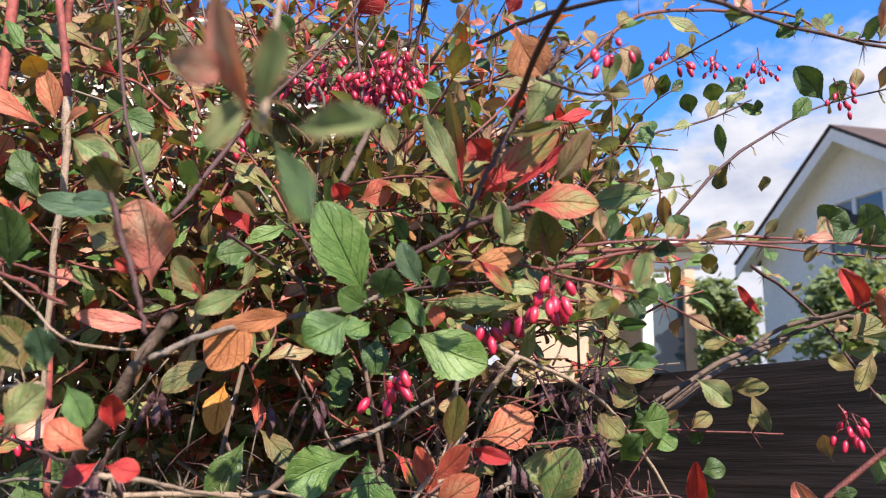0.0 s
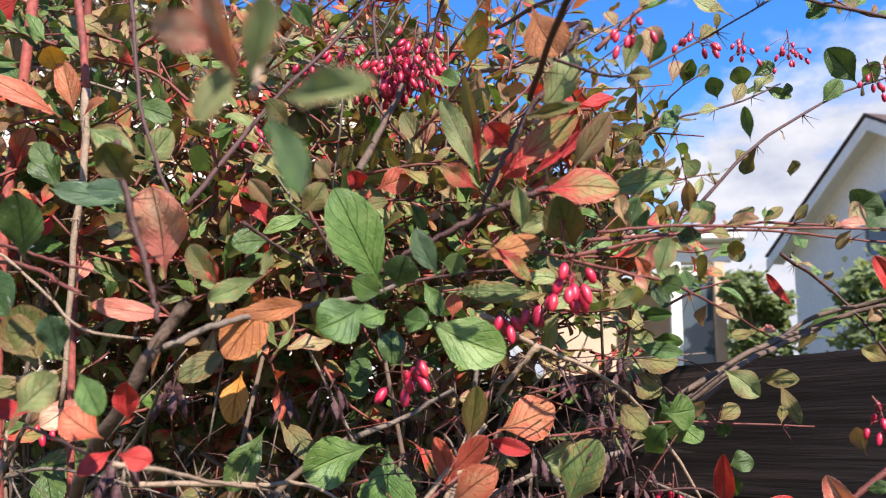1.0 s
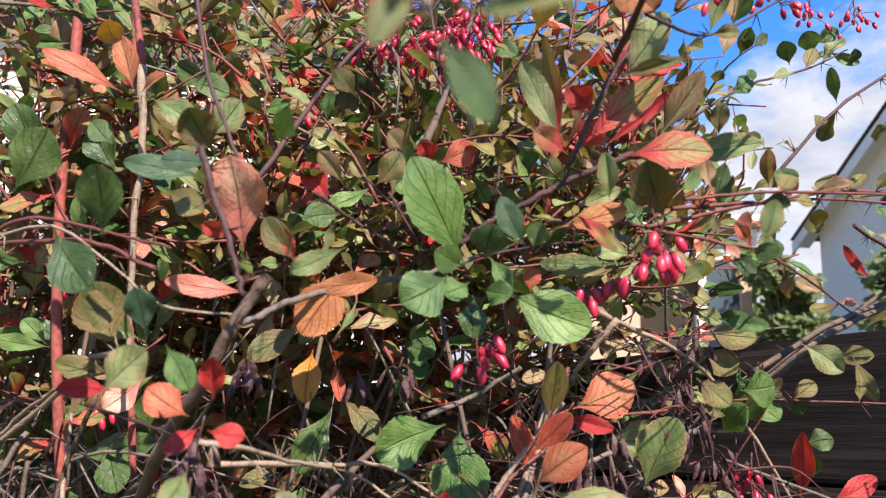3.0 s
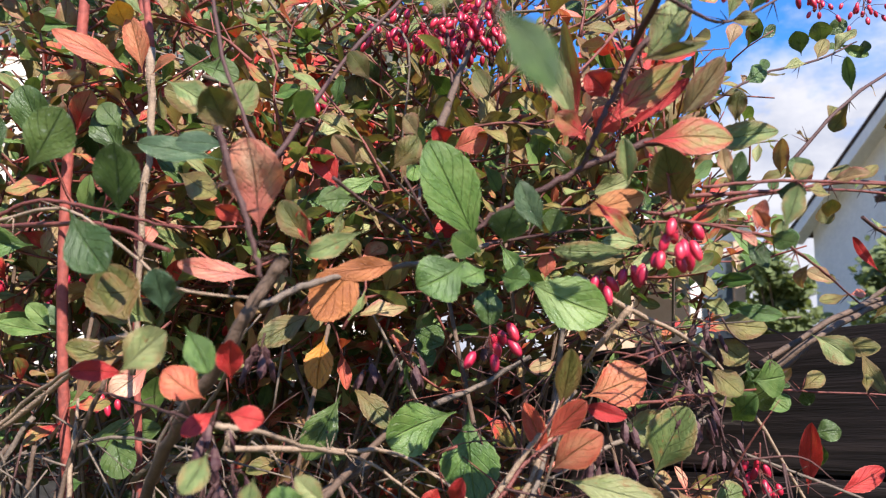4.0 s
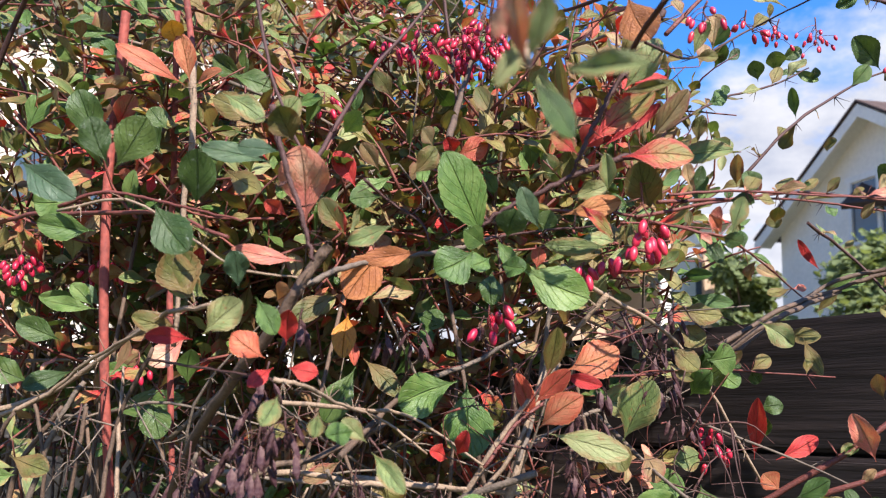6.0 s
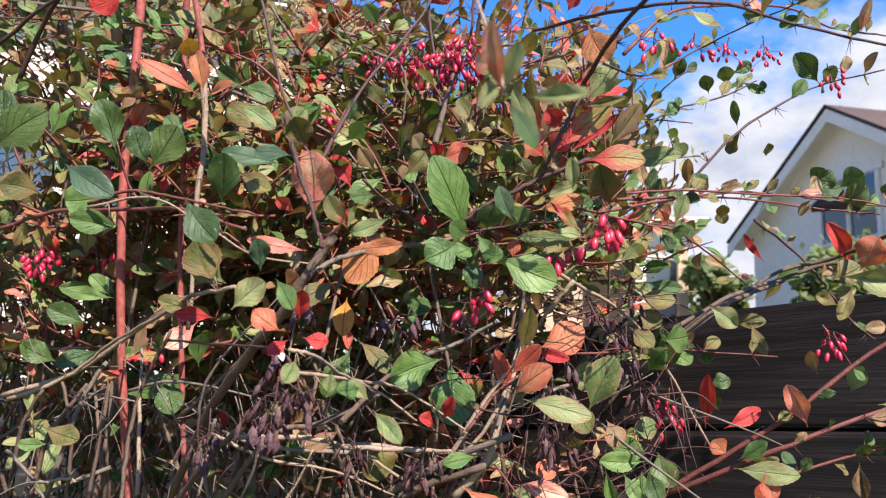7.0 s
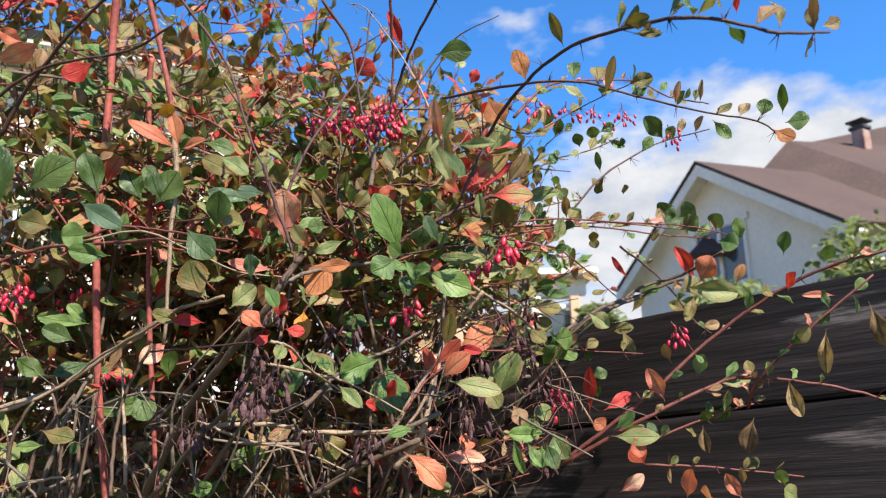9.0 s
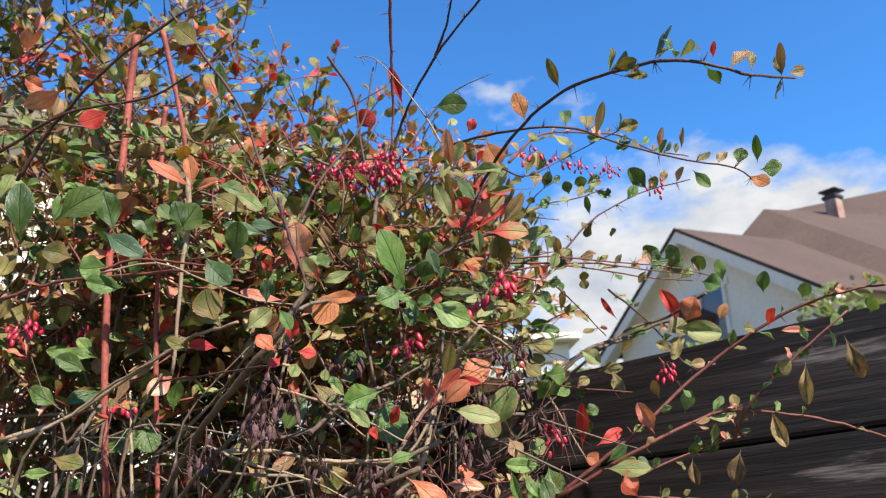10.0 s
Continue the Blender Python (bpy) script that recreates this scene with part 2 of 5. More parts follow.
FENCE, ROOF, GLASS, SOIL = material("fence_wood", fence_wood), material("roof_shingles", shingles), material("pane_glass", pane_glass), material("soil", soil)
PLASTER = material("pale_plaster", painted((0.85, 0.78, 0.67, 1), (0.62, 0.55, 0.46, 1), 0.9))
TRIM = material("white_trim", painted((0.82, 0.78, 0.71, 1), (0.55, 0.5, 0.43, 1), 1.5))
CREAM = material("cream_siding", painted((0.76, 0.70, 0.60, 1), (0.5, 0.44, 0.36, 1), 1.2))
TIMBER = material("pale_timber", painted((0.55, 0.38, 0.25, 1), (0.3, 0.2, 0.12, 1), 3.0))
BRICK = material("chimney_brick", painted((0.26, 0.15, 0.12, 1), (0.62, 0.58, 0.54, 1), 1.6, 0.85, 0.8))
METAL = material("dark_metal", painted((0.03, 0.03, 0.032, 1), (0.1, 0.09, 0.08, 1), 4.0, 0.5))
FAR_LEAF = material("far_foliage", leafy((0.12, 0.16, 0.07), (0.18, 0.23, 0.095), (0.25, 0.31, 0.125), (0.22, 0.28, 0.12), 0.7, BROWN, 0.75, clear=0.5))


# ---- building helpers ----
def part(name, bm, mat, parent=None, label=""):
    """Links a bmesh as one mesh object, under a thing or a part."""
    me = bpy.data.meshes.new(name)
    bm.normal_update()
    bm.to_mesh(me)
    bm.free()
    me.materials.append(mat)
    ob = new(name, me)
    ob.parent = parent
    if label:
        tagged(ob, label)
    return ob


def thing(name, label, category, group="", kind="", at=(0, 0, 0)):
    ob = tagged(new(name), label, category, group, kind)
    ob.location = at
    ob.empty_display_size = 0.05
    return ob


def box(bm, centre, size, m=None, bevel=0.0):
    made = bmesh.ops.create_cube(bm, size=1.0)["verts"]
    bmesh.ops.transform(bm, matrix=Matrix.Translation(centre) @ Matrix.Diagonal((*size, 1)), verts=made)
    if bevel:
        edges = list({e for v in made for e in v.link_edges})
        made = bmesh.ops.bevel(bm, geom=edges, offset=bevel, segments=2, affect="EDGES")["verts"]
    if m is not None:
        bmesh.ops.transform(bm, matrix=m, verts=made)
    return made


def boxed(centre, size, m=None, bevel=0.0):
    bm = bmesh.new()
    box(bm, centre, size, m, bevel)
    return bm


def slab(points, depth):
    """A flat polygon given thickness along its normal, downwards."""
    bm = bmesh.new()
    f = bm.faces.new([bm.verts.new(p) for p in points])
    bm.normal_update()
    n = f.normal.copy()
    if n.z < 0:
        n.negate()
    ext = bmesh.ops.extrude_face_region(bm, geom=[f])["geom"]
    bmesh.ops.translate(bm, vec=-n * depth, verts=[v for v in ext if isinstance(v, bmesh.types.BMVert)])
    bmesh.ops.recalc_face_normals(bm, faces=bm.faces)
    return bm


def smooth_line(points, steps=5):
    """A Catmull-Rom line through the points."""
    p = [Vector(q) for q in points]
    p = [2 * p[0] - p[1], *p, 2 * p[-1] - p[-2]]
    out = []
    for i in range(1, len(p) - 2):
        for k in range(steps):
            t = k / steps
            out.append(0.5 * (2 * p[i] + (p[i + 1] - p[i - 1]) * t + (2 * p[i - 1] - 5 * p[i] + 4 * p[i + 1] - p[i + 2]) * t * t + (3 * p[i] - p[i - 1] - 3 * p[i + 1] + p[i + 2]) * t ** 3))
    return [*out, p[-2]]


def tube(bm, line, r0, r1, sides=6, knots=0.0, seed=0):
    """A tapering tube along a line, with swollen knots."""
    rnd = random.Random(seed)
    rings = []
    for i, p in enumerate(line):
        way = (line[min(i + 1, len(line) - 1)] - line[max(i - 1, 0)]).normalized()
        x = way.cross(Vector((0.31, 0.17, 0.93))).normalized()
        y = way.cross(x)
        r = (r0 + (r1 - r0) * i / max(len(line) - 1, 1)) * (1 + knots * rnd.uniform(-0.6, 1))
        rings.append([bm.verts.new(p + (x * math.cos(a) + y * math.sin(a)) * r) for a in (2 * math.pi * k / sides for k in range(sides))])
    for a, b in zip(rings, rings[1:]):
        for k in range(sides):
            bm.faces.new((a[k], a[(k + 1) % sides], b[(k + 1) % sides], b[k])).smooth = True
    bm.faces.new(rings[0][::-1])
    bm.faces.new(rings[-1])
    return rings


# ---- ground ----
bm = bmesh.new()
bmesh.ops.create_grid(bm, x_segments=60, y_segments=60, size=1.0)
for v in bm.verts:
    r = max(abs(v.co.x), abs(v.co.y))
    v.co *= 6.0 + 900.0 * r ** 4
    d = v.co.length
    v.co.z = 0.03 * noise.noise(v.co * 1.3) + min(max(d - 8.0, 0.0), 30.0) * 0.02
ground = tagged(part("ground", bm, SOIL), "rough garden soil with thin grass", "ground", kind="structure")

# ---- fence: dark stained boards ----
FENCE_N, FENCE_D, FENCE_TOP, BOARD = Vector((math.sin(radians(44)), math.cos(radians(44)), 0)), 0.705, 1.589, 0.1175
ALONG = Vector((FENCE_N.y, -FENCE_N.x, 0))
fence_frame = Matrix((ALONG.to_4d(), FENCE_N.to_4d(), (0, 0, 1, 0), (0, 0, 0, 1))).transposed()
fence_frame.col[3] = (*(FENCE_N * FENCE_D), 1)
fence = thing("fence", "dark brown stained wooden board fence with worn streaks", "fence")
fence.matrix_world = fence_frame @ Matrix.Translation((0, 0, FENCE_TOP)) @ pose(0, 0, 0, 0, -5.0, 0) @ Matrix.Translation((0, 0, -FENCE_TOP))
bm = bmesh.new()
box(bm, (0, 0.012, 0), (4.8, 0.024, BOARD - 0.001), bevel=0.004)
for v in bm.verts:
    v.co.z += 0.002 * noise.noise(Vector((v.co.x * 3, v.co.y, v.co.z * 9)))
first_board = None
rnd = random.Random(5)
for column in range(-1, 1):
    for row in range(13):
        z = FENCE_TOP - BOARD / 2 - row * BOARD
        if first_board is None:
            first_board = board = part("board", bm, FENCE, fence)
        else:
            board = new("board", first_board.data)
            board.parent = fence
        board.location = (0.9 + column * 4.806, rnd.uniform(-0.003, 0.003), z)
        board.rotation_euler = (rnd.uniform(-0.02, 0.02), rnd.uniform(-0.002, 0.002), 0)
# added unseen strips behind each board gap, to keep daylight from showing through
for row in range(13):
    part("rail", boxed((-1.5, 0.034, FENCE_TOP - BOARD - row * BOARD), (9.5, 0.016, 0.05)), FENCE, fence)
for k in range(-2, 2):
    part("post", boxed((0.9 + (k - 0.5) * 2.403, 0.092, FENCE_TOP / 2 - 0.02), (0.09, 0.09, FENCE_TOP - 0.04), bevel=0.006), FENCE, fence)

# ---- white gabled house beyond the fence ----
HOUSE_A, HOUSE_L, HOUSE_R = Vector((6.17, 12.72, 6.09)), Vector((5.32, 15.91, 4.06)), Vector((6.79, 9.67, 4.06))
SIDE = (HOUSE_R - HOUSE_L).normalized()
BACK = Vector((-SIDE.y, SIDE.x, 0))
house = thing("house", "white rendered gabled house with brown shingle roof", "house")
UP = Vector((0, 0, 1))


def on_gable(along, z, back=0.0):
    """A place on the gable wall: metres along it from under the ridge, height, metres behind its eaves."""
    return Vector((HOUSE_A.x, HOUSE_A.y, 0)) + SIDE * along + UP * z + BACK * back


half, rise = (HOUSE_R - HOUSE_L).length / 2, HOUSE_A.z - HOUSE_L.z
slope = rise / half
wall_half = half - 0.38
bm = bmesh.new()
outline = [(-wall_half, -1.0), (wall_half, -1.0), (wall_half, 4.06 + 0.38 * slope - 0.12), (0, HOUSE_A.z - 0.12), (-wall_half, 4.06 + 0.38 * slope - 0.12)]
front = [bm.verts.new(on_gable(a, z, 0.38)) for a, z in outline]
rear = [bm.verts.new(on_gable(a, z, 7.5)) for a, z in outline]
bm.faces.new(front)
bm.faces.new(rear[::-1])
for k in range(5):
    bm.faces.new((front[k], rear[k], rear[(k + 1) % 5], front[(k + 1) % 5]))
bmesh.ops.recalc_face_normals(bm, faces=bm.faces)
part("wall", bm, PLASTER, house)
for s in (-1, 1):
    part("roof", slab([on_gable(0, HOUSE_A.z + 0.05, -0.03), on_gable(s * half, 4.11, -0.03), on_gable(s * half, 4.11, 7.8), on_gable(0, HOUSE_A.z + 0.05, 7.8)], 0.04), ROOF, house)
    bm = bmesh.new()
    q = [on_gable(0, HOUSE_A.z - 0.03, 0), on_gable(s * half, 4.03, 0), on_gable(s * half, 3.80, 0), on_gable(0, HOUSE_A.z - 0.26, 0)]
    a, b = [bm.verts.new(p) for p in q], [bm.verts.new(p + BACK * 0.05) for p in q]
    bm.faces.new(a)
    bm.faces.new(b[::-1])
    for k in range(4):
        bm.faces.new((a[k], b[k], b[(k + 1) % 4], a[(k + 1) % 4]))
    bmesh.ops.recalc_face_normals(bm, faces=bm.faces)
    part("fascia", bm, PLASTER, house)
    part("soffit", slab([on_gable(0, HOUSE_A.z - 0.10, 0.05), on_gable(s * half, 3.96, 0.05), on_gable(s * half, 3.96, 0.38), on_gable(0, HOUSE_A.z - 0.10, 0.38)], 0.03), TRIM, house)
turned = Matrix(((SIDE.x, BACK.x, 0, 0), (SIDE.y, BACK.y, 0, 0), (0, 0, 1, 0), (0, 0, 0, 1)))


def house_window(along, z, wide, high):
    m = Matrix.Translation(on_gable(along, z, 0.38)) @ turned
    window = part("window", boxed((0, -0.02, high / 2 + 0.06), (wide + 0.24, 0.05, 0.12), m, 0.01), TRIM, house)
    for sx in (-1, 0, 1):
        part("frame", boxed((sx * wide / 2, -0.025, 0), (0.09, 0.06, high), m, 0.008), TRIM, window)
    part("sill", boxed((0, -0.05, -high / 2 - 0.04), (wide + 0.2, 0.14, 0.07), m, 0.01), TRIM, window)
    for sx in (-0.5, 0.5):
        part("pane", boxed((sx * wide / 2, -0.005, 0), (wide / 2 - 0.1, 0.02, high - 0.04), m), GLASS, window)


house_window(0.0, 4.25, 1.4, 1.1)

# the larger roof behind, with its chimney
main = thing("main_house", "large house with brown shingle roof and brick chimney", "house")
peak = Vector((9.5, 14.9, 7.45))
part("roof", slab([peak, (5.9, 12.9, 4.3), (9.9, 10.0, 4.3)], 0.12), ROOF, main)
part("roof", slab([peak, (9.9, 10.0, 4.3), (16.0, 10.8, 4.3), (17.0, 15.6, 7.45)], 0.12), ROOF, main)
part("roof", slab([(11.2, 17.6, 8.35), (9.2, 15.2, 6.0), (16.5, 12.2, 6.0), (19.0, 16.8, 9.8)], 0.12), ROOF, main)
part("wall", slab([(9.95, 10.2, 4.2), (15.8, 11.0, 4.2), (15.8, 17, 4.2), (8.5, 17, 4.2), (7.2, 13.4, 4.2)], 5.0), PLASTER, main)
chimney_m = Matrix.Translation((11.2, 14.75, 7.0)) @ pose(0, 0, 0, 0, 0, 25)
chimney = part("chimney", boxed((0, 0, -0.3), (0.28, 0.28, 1.9), chimney_m, 0.01), BRICK, main)
part("cap", boxed((0, 0, 0.70), (0.36, 0.36, 0.10), chimney_m, 0.02), METAL, chimney)
part("cap", boxed((0, 0, 0.86), (0.44, 0.44, 0.05), chimney_m, 0.02), METAL, chimney)

# ---- small white outbuilding with a glazed front ----
shed = thing("outbuilding", "small white outbuilding with flat roof and glazed front", "outbuilding")
shed_m = Matrix.Translation((1.75, 10.3, 0)) @ pose(0, 0, 0, 0, 0, -6)
part("roof", boxed((0.0, 0.9, 3.42), (2.9, 2.4, 0.10), shed_m, 0.02), TRIM, shed)
part("beam", boxed((0.0, 0.0, 3.22), (2.6, 0.12, 0.24), shed_m, 0.01), TRIM, shed)
part("wall", boxed((0.0, 1.8, 1.5), (2.5, 0.12, 3.2), shed_m, 0.01), TIMBER, shed)
part("wall", boxed((-0.75, 0.06, 1.5), (1.0, 0.1, 3.2), shed_m, 0.01), TIMBER, shed)
for px, mat in ((0.55, TRIM), (1.12, TIMBER)):
    part("post", boxed((px, -0.02, 1.5), (0.14, 0.14, 3.2), shed_m, 0.01), mat, shed)
glazing = part("window", boxed((0.84, 0.02, 2.95), (0.44, 0.05, 0.07), shed_m, 0.01), TRIM, shed)
part("pane", boxed((0.84, 0.04, 1.6), (0.42, 0.02, 2.6), shed_m), GLASS, glazing)

# ---- cream house behind the bush ----
villa = thing("cream_house", "cream sided house with dark eaves behind the bush", "house")
villa_m = Matrix.Translation((-1.45, 8.0, 0.7)) @ pose(0, 0, 0, 0, 0, 19)
part("wall", boxed((-4.4, 3.0, 1.7), (8.8, 6.0, 5.4), villa_m, 0.02), CREAM, villa)
for k in range(26):
    part("siding_board", boxed((-4.4, -0.012, 0.2 + k * 0.165), (8.8, 0.024, 0.15), villa_m, 0.006), CREAM, villa)
part("eave", boxed((-4.3, 2.9, 4.5), (9.6, 6.9, 0.14), villa_m, 0.03), TRIM, villa)
part("roof", slab([villa_m @ Vector(p) for p in ((-9.1, -0.6, 4.58), (0.5, -0.6, 4.58), (-1.5, 3.0, 6.3), (-7.5, 3.0, 6.3))], 0.1), METAL, villa)
for wx in (-6.6, -3.0):
    m = villa_m @ Matrix.Translation((wx, -0.03, 2.6))
    window = part("window", boxed((0, 0, 0.72), (1.5, 0.08, 0.12), m, 0.01), TRIM, villa)
    for sx in (-0.7, 0.0, 0.7):
        part("frame", boxed((sx, 0, 0), (0.09, 0.08, 1.35), m, 0.01), TRIM, window)
    part("sill", boxed((0, -0.04, -0.72), (1.6, 0.16, 0.08), m, 0.01), TRIM, window)
    for sx in (-0.35, 0.35):
        part("pane", boxed((sx, 0.0, 0), (0.6, 0.03, 1.32), m), GLASS, window)


# ---- leaf shapes ----
def leaf_shape(seed, nu=8, nv=22, crumple=1.0):
    """Points, faces and uvs of one obovate leaf of unit length and width along +y, facing +z, with a serrate margin, a fold and a bend."""
    rnd = random.Random(seed)
    fold, bend, curl, lean, fat = rnd.uniform(0.06, 0.42), rnd.uniform(-0.45, 0.35), rnd.uniform(-0.4, 0.4), rnd.uniform(-0.09, 0.09), rnd.uniform(0.5, 0.64)
    fold, curl = fold * crumple, curl * crumple
    wave, phase, tip = rnd.uniform(0.0, 0.05) * crumple, rnd.uniform(0, 6), rnd.uniform(0.55, 0.72)
    points, uvs, faces = [], [], []
    for j in range(nv + 1):
        v = 1 - (1 - j / nv) ** 1.5
        if v < fat:
            wide = 0.5 * (0.5 - 0.5 * math.cos(math.pi * v / fat)) ** 1.1
        else:
            wide = 0.5 * max(1 - ((v - fat) / (1 - fat)) ** 2, 0.0) ** tip
        wide = max(wide, 0.018)
        tooth = 1.0 + (0.03 if j % 2 else -0.02) * (0.3 < v < 0.97)
        for i in range(nu + 1):
            u = 2 * i / nu - 1
            edge = tooth if abs(u) > 0.99 else 1.0
            x = u * wide * edge + lean * math.sin(math.pi * v)
            z = fold * abs(u) * wide * (1 - 0.4 * abs(u)) + bend * (v - 0.5) ** 2 + curl * u * wide * (v - 0.4) + wave * math.sin(9 * v + phase) * abs(u) * wide * 4
            points.append((x, v, z - bend * 0.25))
            uvs.append((0.5 + 0.5 * u, v))
    for j in range(nv):
        for i in range(nu):
            a = j * (nu + 1) + i
            faces.append((a, a + 1, a + nu + 2, a + nu + 1))
    return np.array(points), faces, np.array(uvs)


def leaf_mesh(name, shape):
    points, faces, uvs = shape
    me = bpy.data.meshes.new(name)
    me.from_pydata([tuple(p) for p in points], [], faces)
    layer = me.uv_layers.new(name="leaf")
    idx = np.empty(len(me.loops), dtype=np.int32)
    me.loops.foreach_get("vertex_index", idx)
    layer.data.foreach_set("uv", uvs[idx].astype(np.float32).ravel())
    me.polygons.foreach_set("use_smooth", np.ones(len(me.polygons), dtype=bool))
    me.materials.append(LEAF["G"])
    return me


SHAPES = [leaf_shape(100 + k) for k in range(16)]
MESHES = [leaf_mesh("leaf", s) for s in SHAPES]
DRY_MESHES = [leaf_mesh("dry_leaf", leaf_shape(500 + k, 8, 22, 3.0)) for k in range(5)]
LIGHT_SHAPES = [leaf_shape(300 + k, 4, 8) for k in range(10)]

# ---- barberry bush ----
bush = thing("barberry_bush", "barberry bush with green, red and orange autumn leaves and red berries", "bush", at=(-0.3, 0.8, 0.0))
HOME = Matrix.Translation((0.3, -0.8, 0.0))
pick = random.Random(11)
PATH_MIDDLE = Vector((0.02, 0.0, 1.52))


def under_bush(ob, parent=None):
    ob.parent = parent or bush
    if parent is None:
        ob.matrix_parent_inverse = HOME
    return ob


def facing(base, tip, n, roll=0.0):
    y = (tip - base).normalized()
    x = y.cross(n).normalized()
    z = x.cross(y)
    m = Matrix((x.to_4d(), y.to_4d(), z.to_4d(), (0, 0, 0, 1))).transposed()
    m.col[3] = (*base, 1)
    return m @ Matrix.Rotation(roll, 4, "Y")


def leaf(base, tip, width, kind):
    """One leaf from its stalk to its tip, in metres, broad side towards the path and the light."""
    base, tip = Vector(base), Vector(tip)
    ob = under_bush(new("leaf", pick.choice(DRY_MESHES if kind == "X" else MESHES)))
    ob.material_slots[0].link = "OBJECT"
    ob.material_slots[0].material = LEAF[kind]
    n = (PATH_MIDDLE - base).normalized() + Vector((pick.uniform(-0.22, 0.22), 0, 0.12 + pick.uniform(-0.18, 0.25)))
    long = (tip - base).length
    if kind == "X":
        width *= 0.8
    ob.matrix_basis = facing(base, tip, n, pick.uniform(-0.2, 0.2)) @ Matrix.Diagonal((width * 1.05, long, (long + width) / 2, 1))
    return ob


def thorns(bm, line, r, rnd, every=3, size=0.011):
    for i in range(2, len(line) - 1, every):
        way = (line[i + 1] - line[i]).normalized()
        side = way.cross(Vector((rnd.uniform(-1, 1), rnd.uniform(-1, 1), rnd.uniform(-1, 1)))).normalized()
        cross = way.cross(side)
        for s in (-0.7, 0.0, 0.7):
            if rnd.random() < 0.75:
                end = line[i] + (side + cross * s + way * 0.2).normalized() * size * rnd.uniform(0.6, 1.1)
                tube(bm, [line[i], line[i].lerp(end, 0.5), end], 0.00045, 0.00008, 3)


branches = 0


def small_leaf(p, way, rnd, twig):
    """A small leaf on a short stalk at a knot of a twig."""
    ob = new("leaf", rnd.choice(MESHES))
    ob.parent = twig
    ob.material_slots[0].link = "OBJECT"
    ob.material_slots[0].material = LEAF[rnd.choice("GGDDOOOOLLHHP")]
    out = (Vector((rnd.gauss(0, 0.7), rnd.gauss(-0.1, 0.5), rnd.gauss(0.35, 0.7))) + way * 0.5).normalized()
    long = rnd.uniform(0.009, 0.022)
    n = Vector((rnd.gauss(0.1, 0.5), -0.8, rnd.gauss(0.4, 0.4)))
    ob.matrix_basis = facing(p, p + out * long, n) @ Matrix.Diagonal((long * rnd.uniform(0.4, 0.65), long, long, 1))


def branch(kind, radius, *points):
    """A twig through the points, with knots and thorns."""
    global branches
    branches += 1
    rnd = random.Random(branches)
    line = smooth_line(points, 6)
    if kind != "cane":
        line = [p + Vector((rnd.uniform(-1, 1), rnd.uniform(-1, 1), rnd.uniform(-1, 1))) * min(radius * 0.35, 0.0006) for p in line]
    bm = bmesh.new()
    tube(bm, line, radius * 1.1, radius * (0.9 if kind in ("cane", "bark", "grey") else 0.6), 8 if radius > 0.0025 else 6, 0.12 if radius < 0.003 else 0.04, branches)
    if kind in ("red", "dark", "tan"):
        thorns(bm, line, radius, rnd, 4)
    ob = under_bush(part("branch", bm, BARK[kind]))
    if kind in ("red", "dark") and radius < 0.0035 and max(p[0] for p in points) > 0.17:
        for p, q in list(zip(line, line[1:]))[2::2]:
            for _ in range(rnd.choice((0, 1, 1, 2)) if p.x > 0.12 else 0):
                small_leaf(p, (q - p).normalized(), rnd, ob)
    return ob


# branches that can be told apart
branch("grey", 0.0014, (-0.072, 0.374, 1.551), (-0.057, 0.391, 1.562), (-0.042, 0.411, 1.569), (-0.018, 0.425, 1.575), (-0.003, 0.439, 1.580), (0.014, 0.447, 1.587))
branch("bark", 0.0027, (-0.200, 0.520, 1.400), (-0.155, 0.455, 1.462), (-0.112, 0.395, 1.503), (-0.086, 0.371, 1.527), (-0.073, 0.362, 1.545), (-0.064, 0.362, 1.560), (-0.057, 0.362, 1.570))
branch("dark", 0.0015, (-0.083, 0.345, 1.630), (-0.080, 0.345, 1.617), (-0.075, 0.345, 1.601), (-0.068, 0.345, 1.583), (-0.063, 0.345, 1.569), (-0.060, 0.345, 1.560))
branch("dark", 0.0017, (0.104, 0.405, 1.623), (0.086, 0.405, 1.625), (0.071, 0.405, 1.620), (0.058, 0.405, 1.615), (0.040, 0.405, 1.605), (0.022, 0.405, 1.596), (0.011, 0.405, 1.587))
branch("dark", 0.0017, (0.101, 0.395, 1.699), (0.094, 0.395, 1.686), (0.085, 0.395, 1.670), (0.075, 0.395, 1.655), (0.068, 0.395, 1.641), (0.061, 0.395, 1.626), (0.056, 0.395, 1.613))
branch("dark", 0.0008, (0.013, 0.452, 1.588), (0.033, 0.455, 1.592), (0.054, 0.443, 1.593), (0.078, 0.436, 1.594))
branch("red", 0.0009, (0.049, 0.450, 1.605), (0.084, 0.439, 1.602), (0.103, 0.431, 1.596), (0.125, 0.421, 1.589), (0.143, 0.427, 1.586), (0.185, 0.490, 1.579), (0.233, 0.564, 1.569))
branch("tan", 0.0014, (0.055, 0.438, 1.572), (0.080, 0.462, 1.559), (0.127, 0.509, 1.539), (0.164, 0.545, 1.502), (0.201, 0.558, 1.441))
branch("grey", 0.0013, (0.052, 0.482, 1.559), (0.047, 0.479, 1.514), (0.040, 0.459, 1.482), (0.033, 0.446, 1.463))
branch("tan", 0.0016, (0.083, 0.459, 1.558), (0.067, 0.465, 1.539), (0.061, 0.474, 1.529))
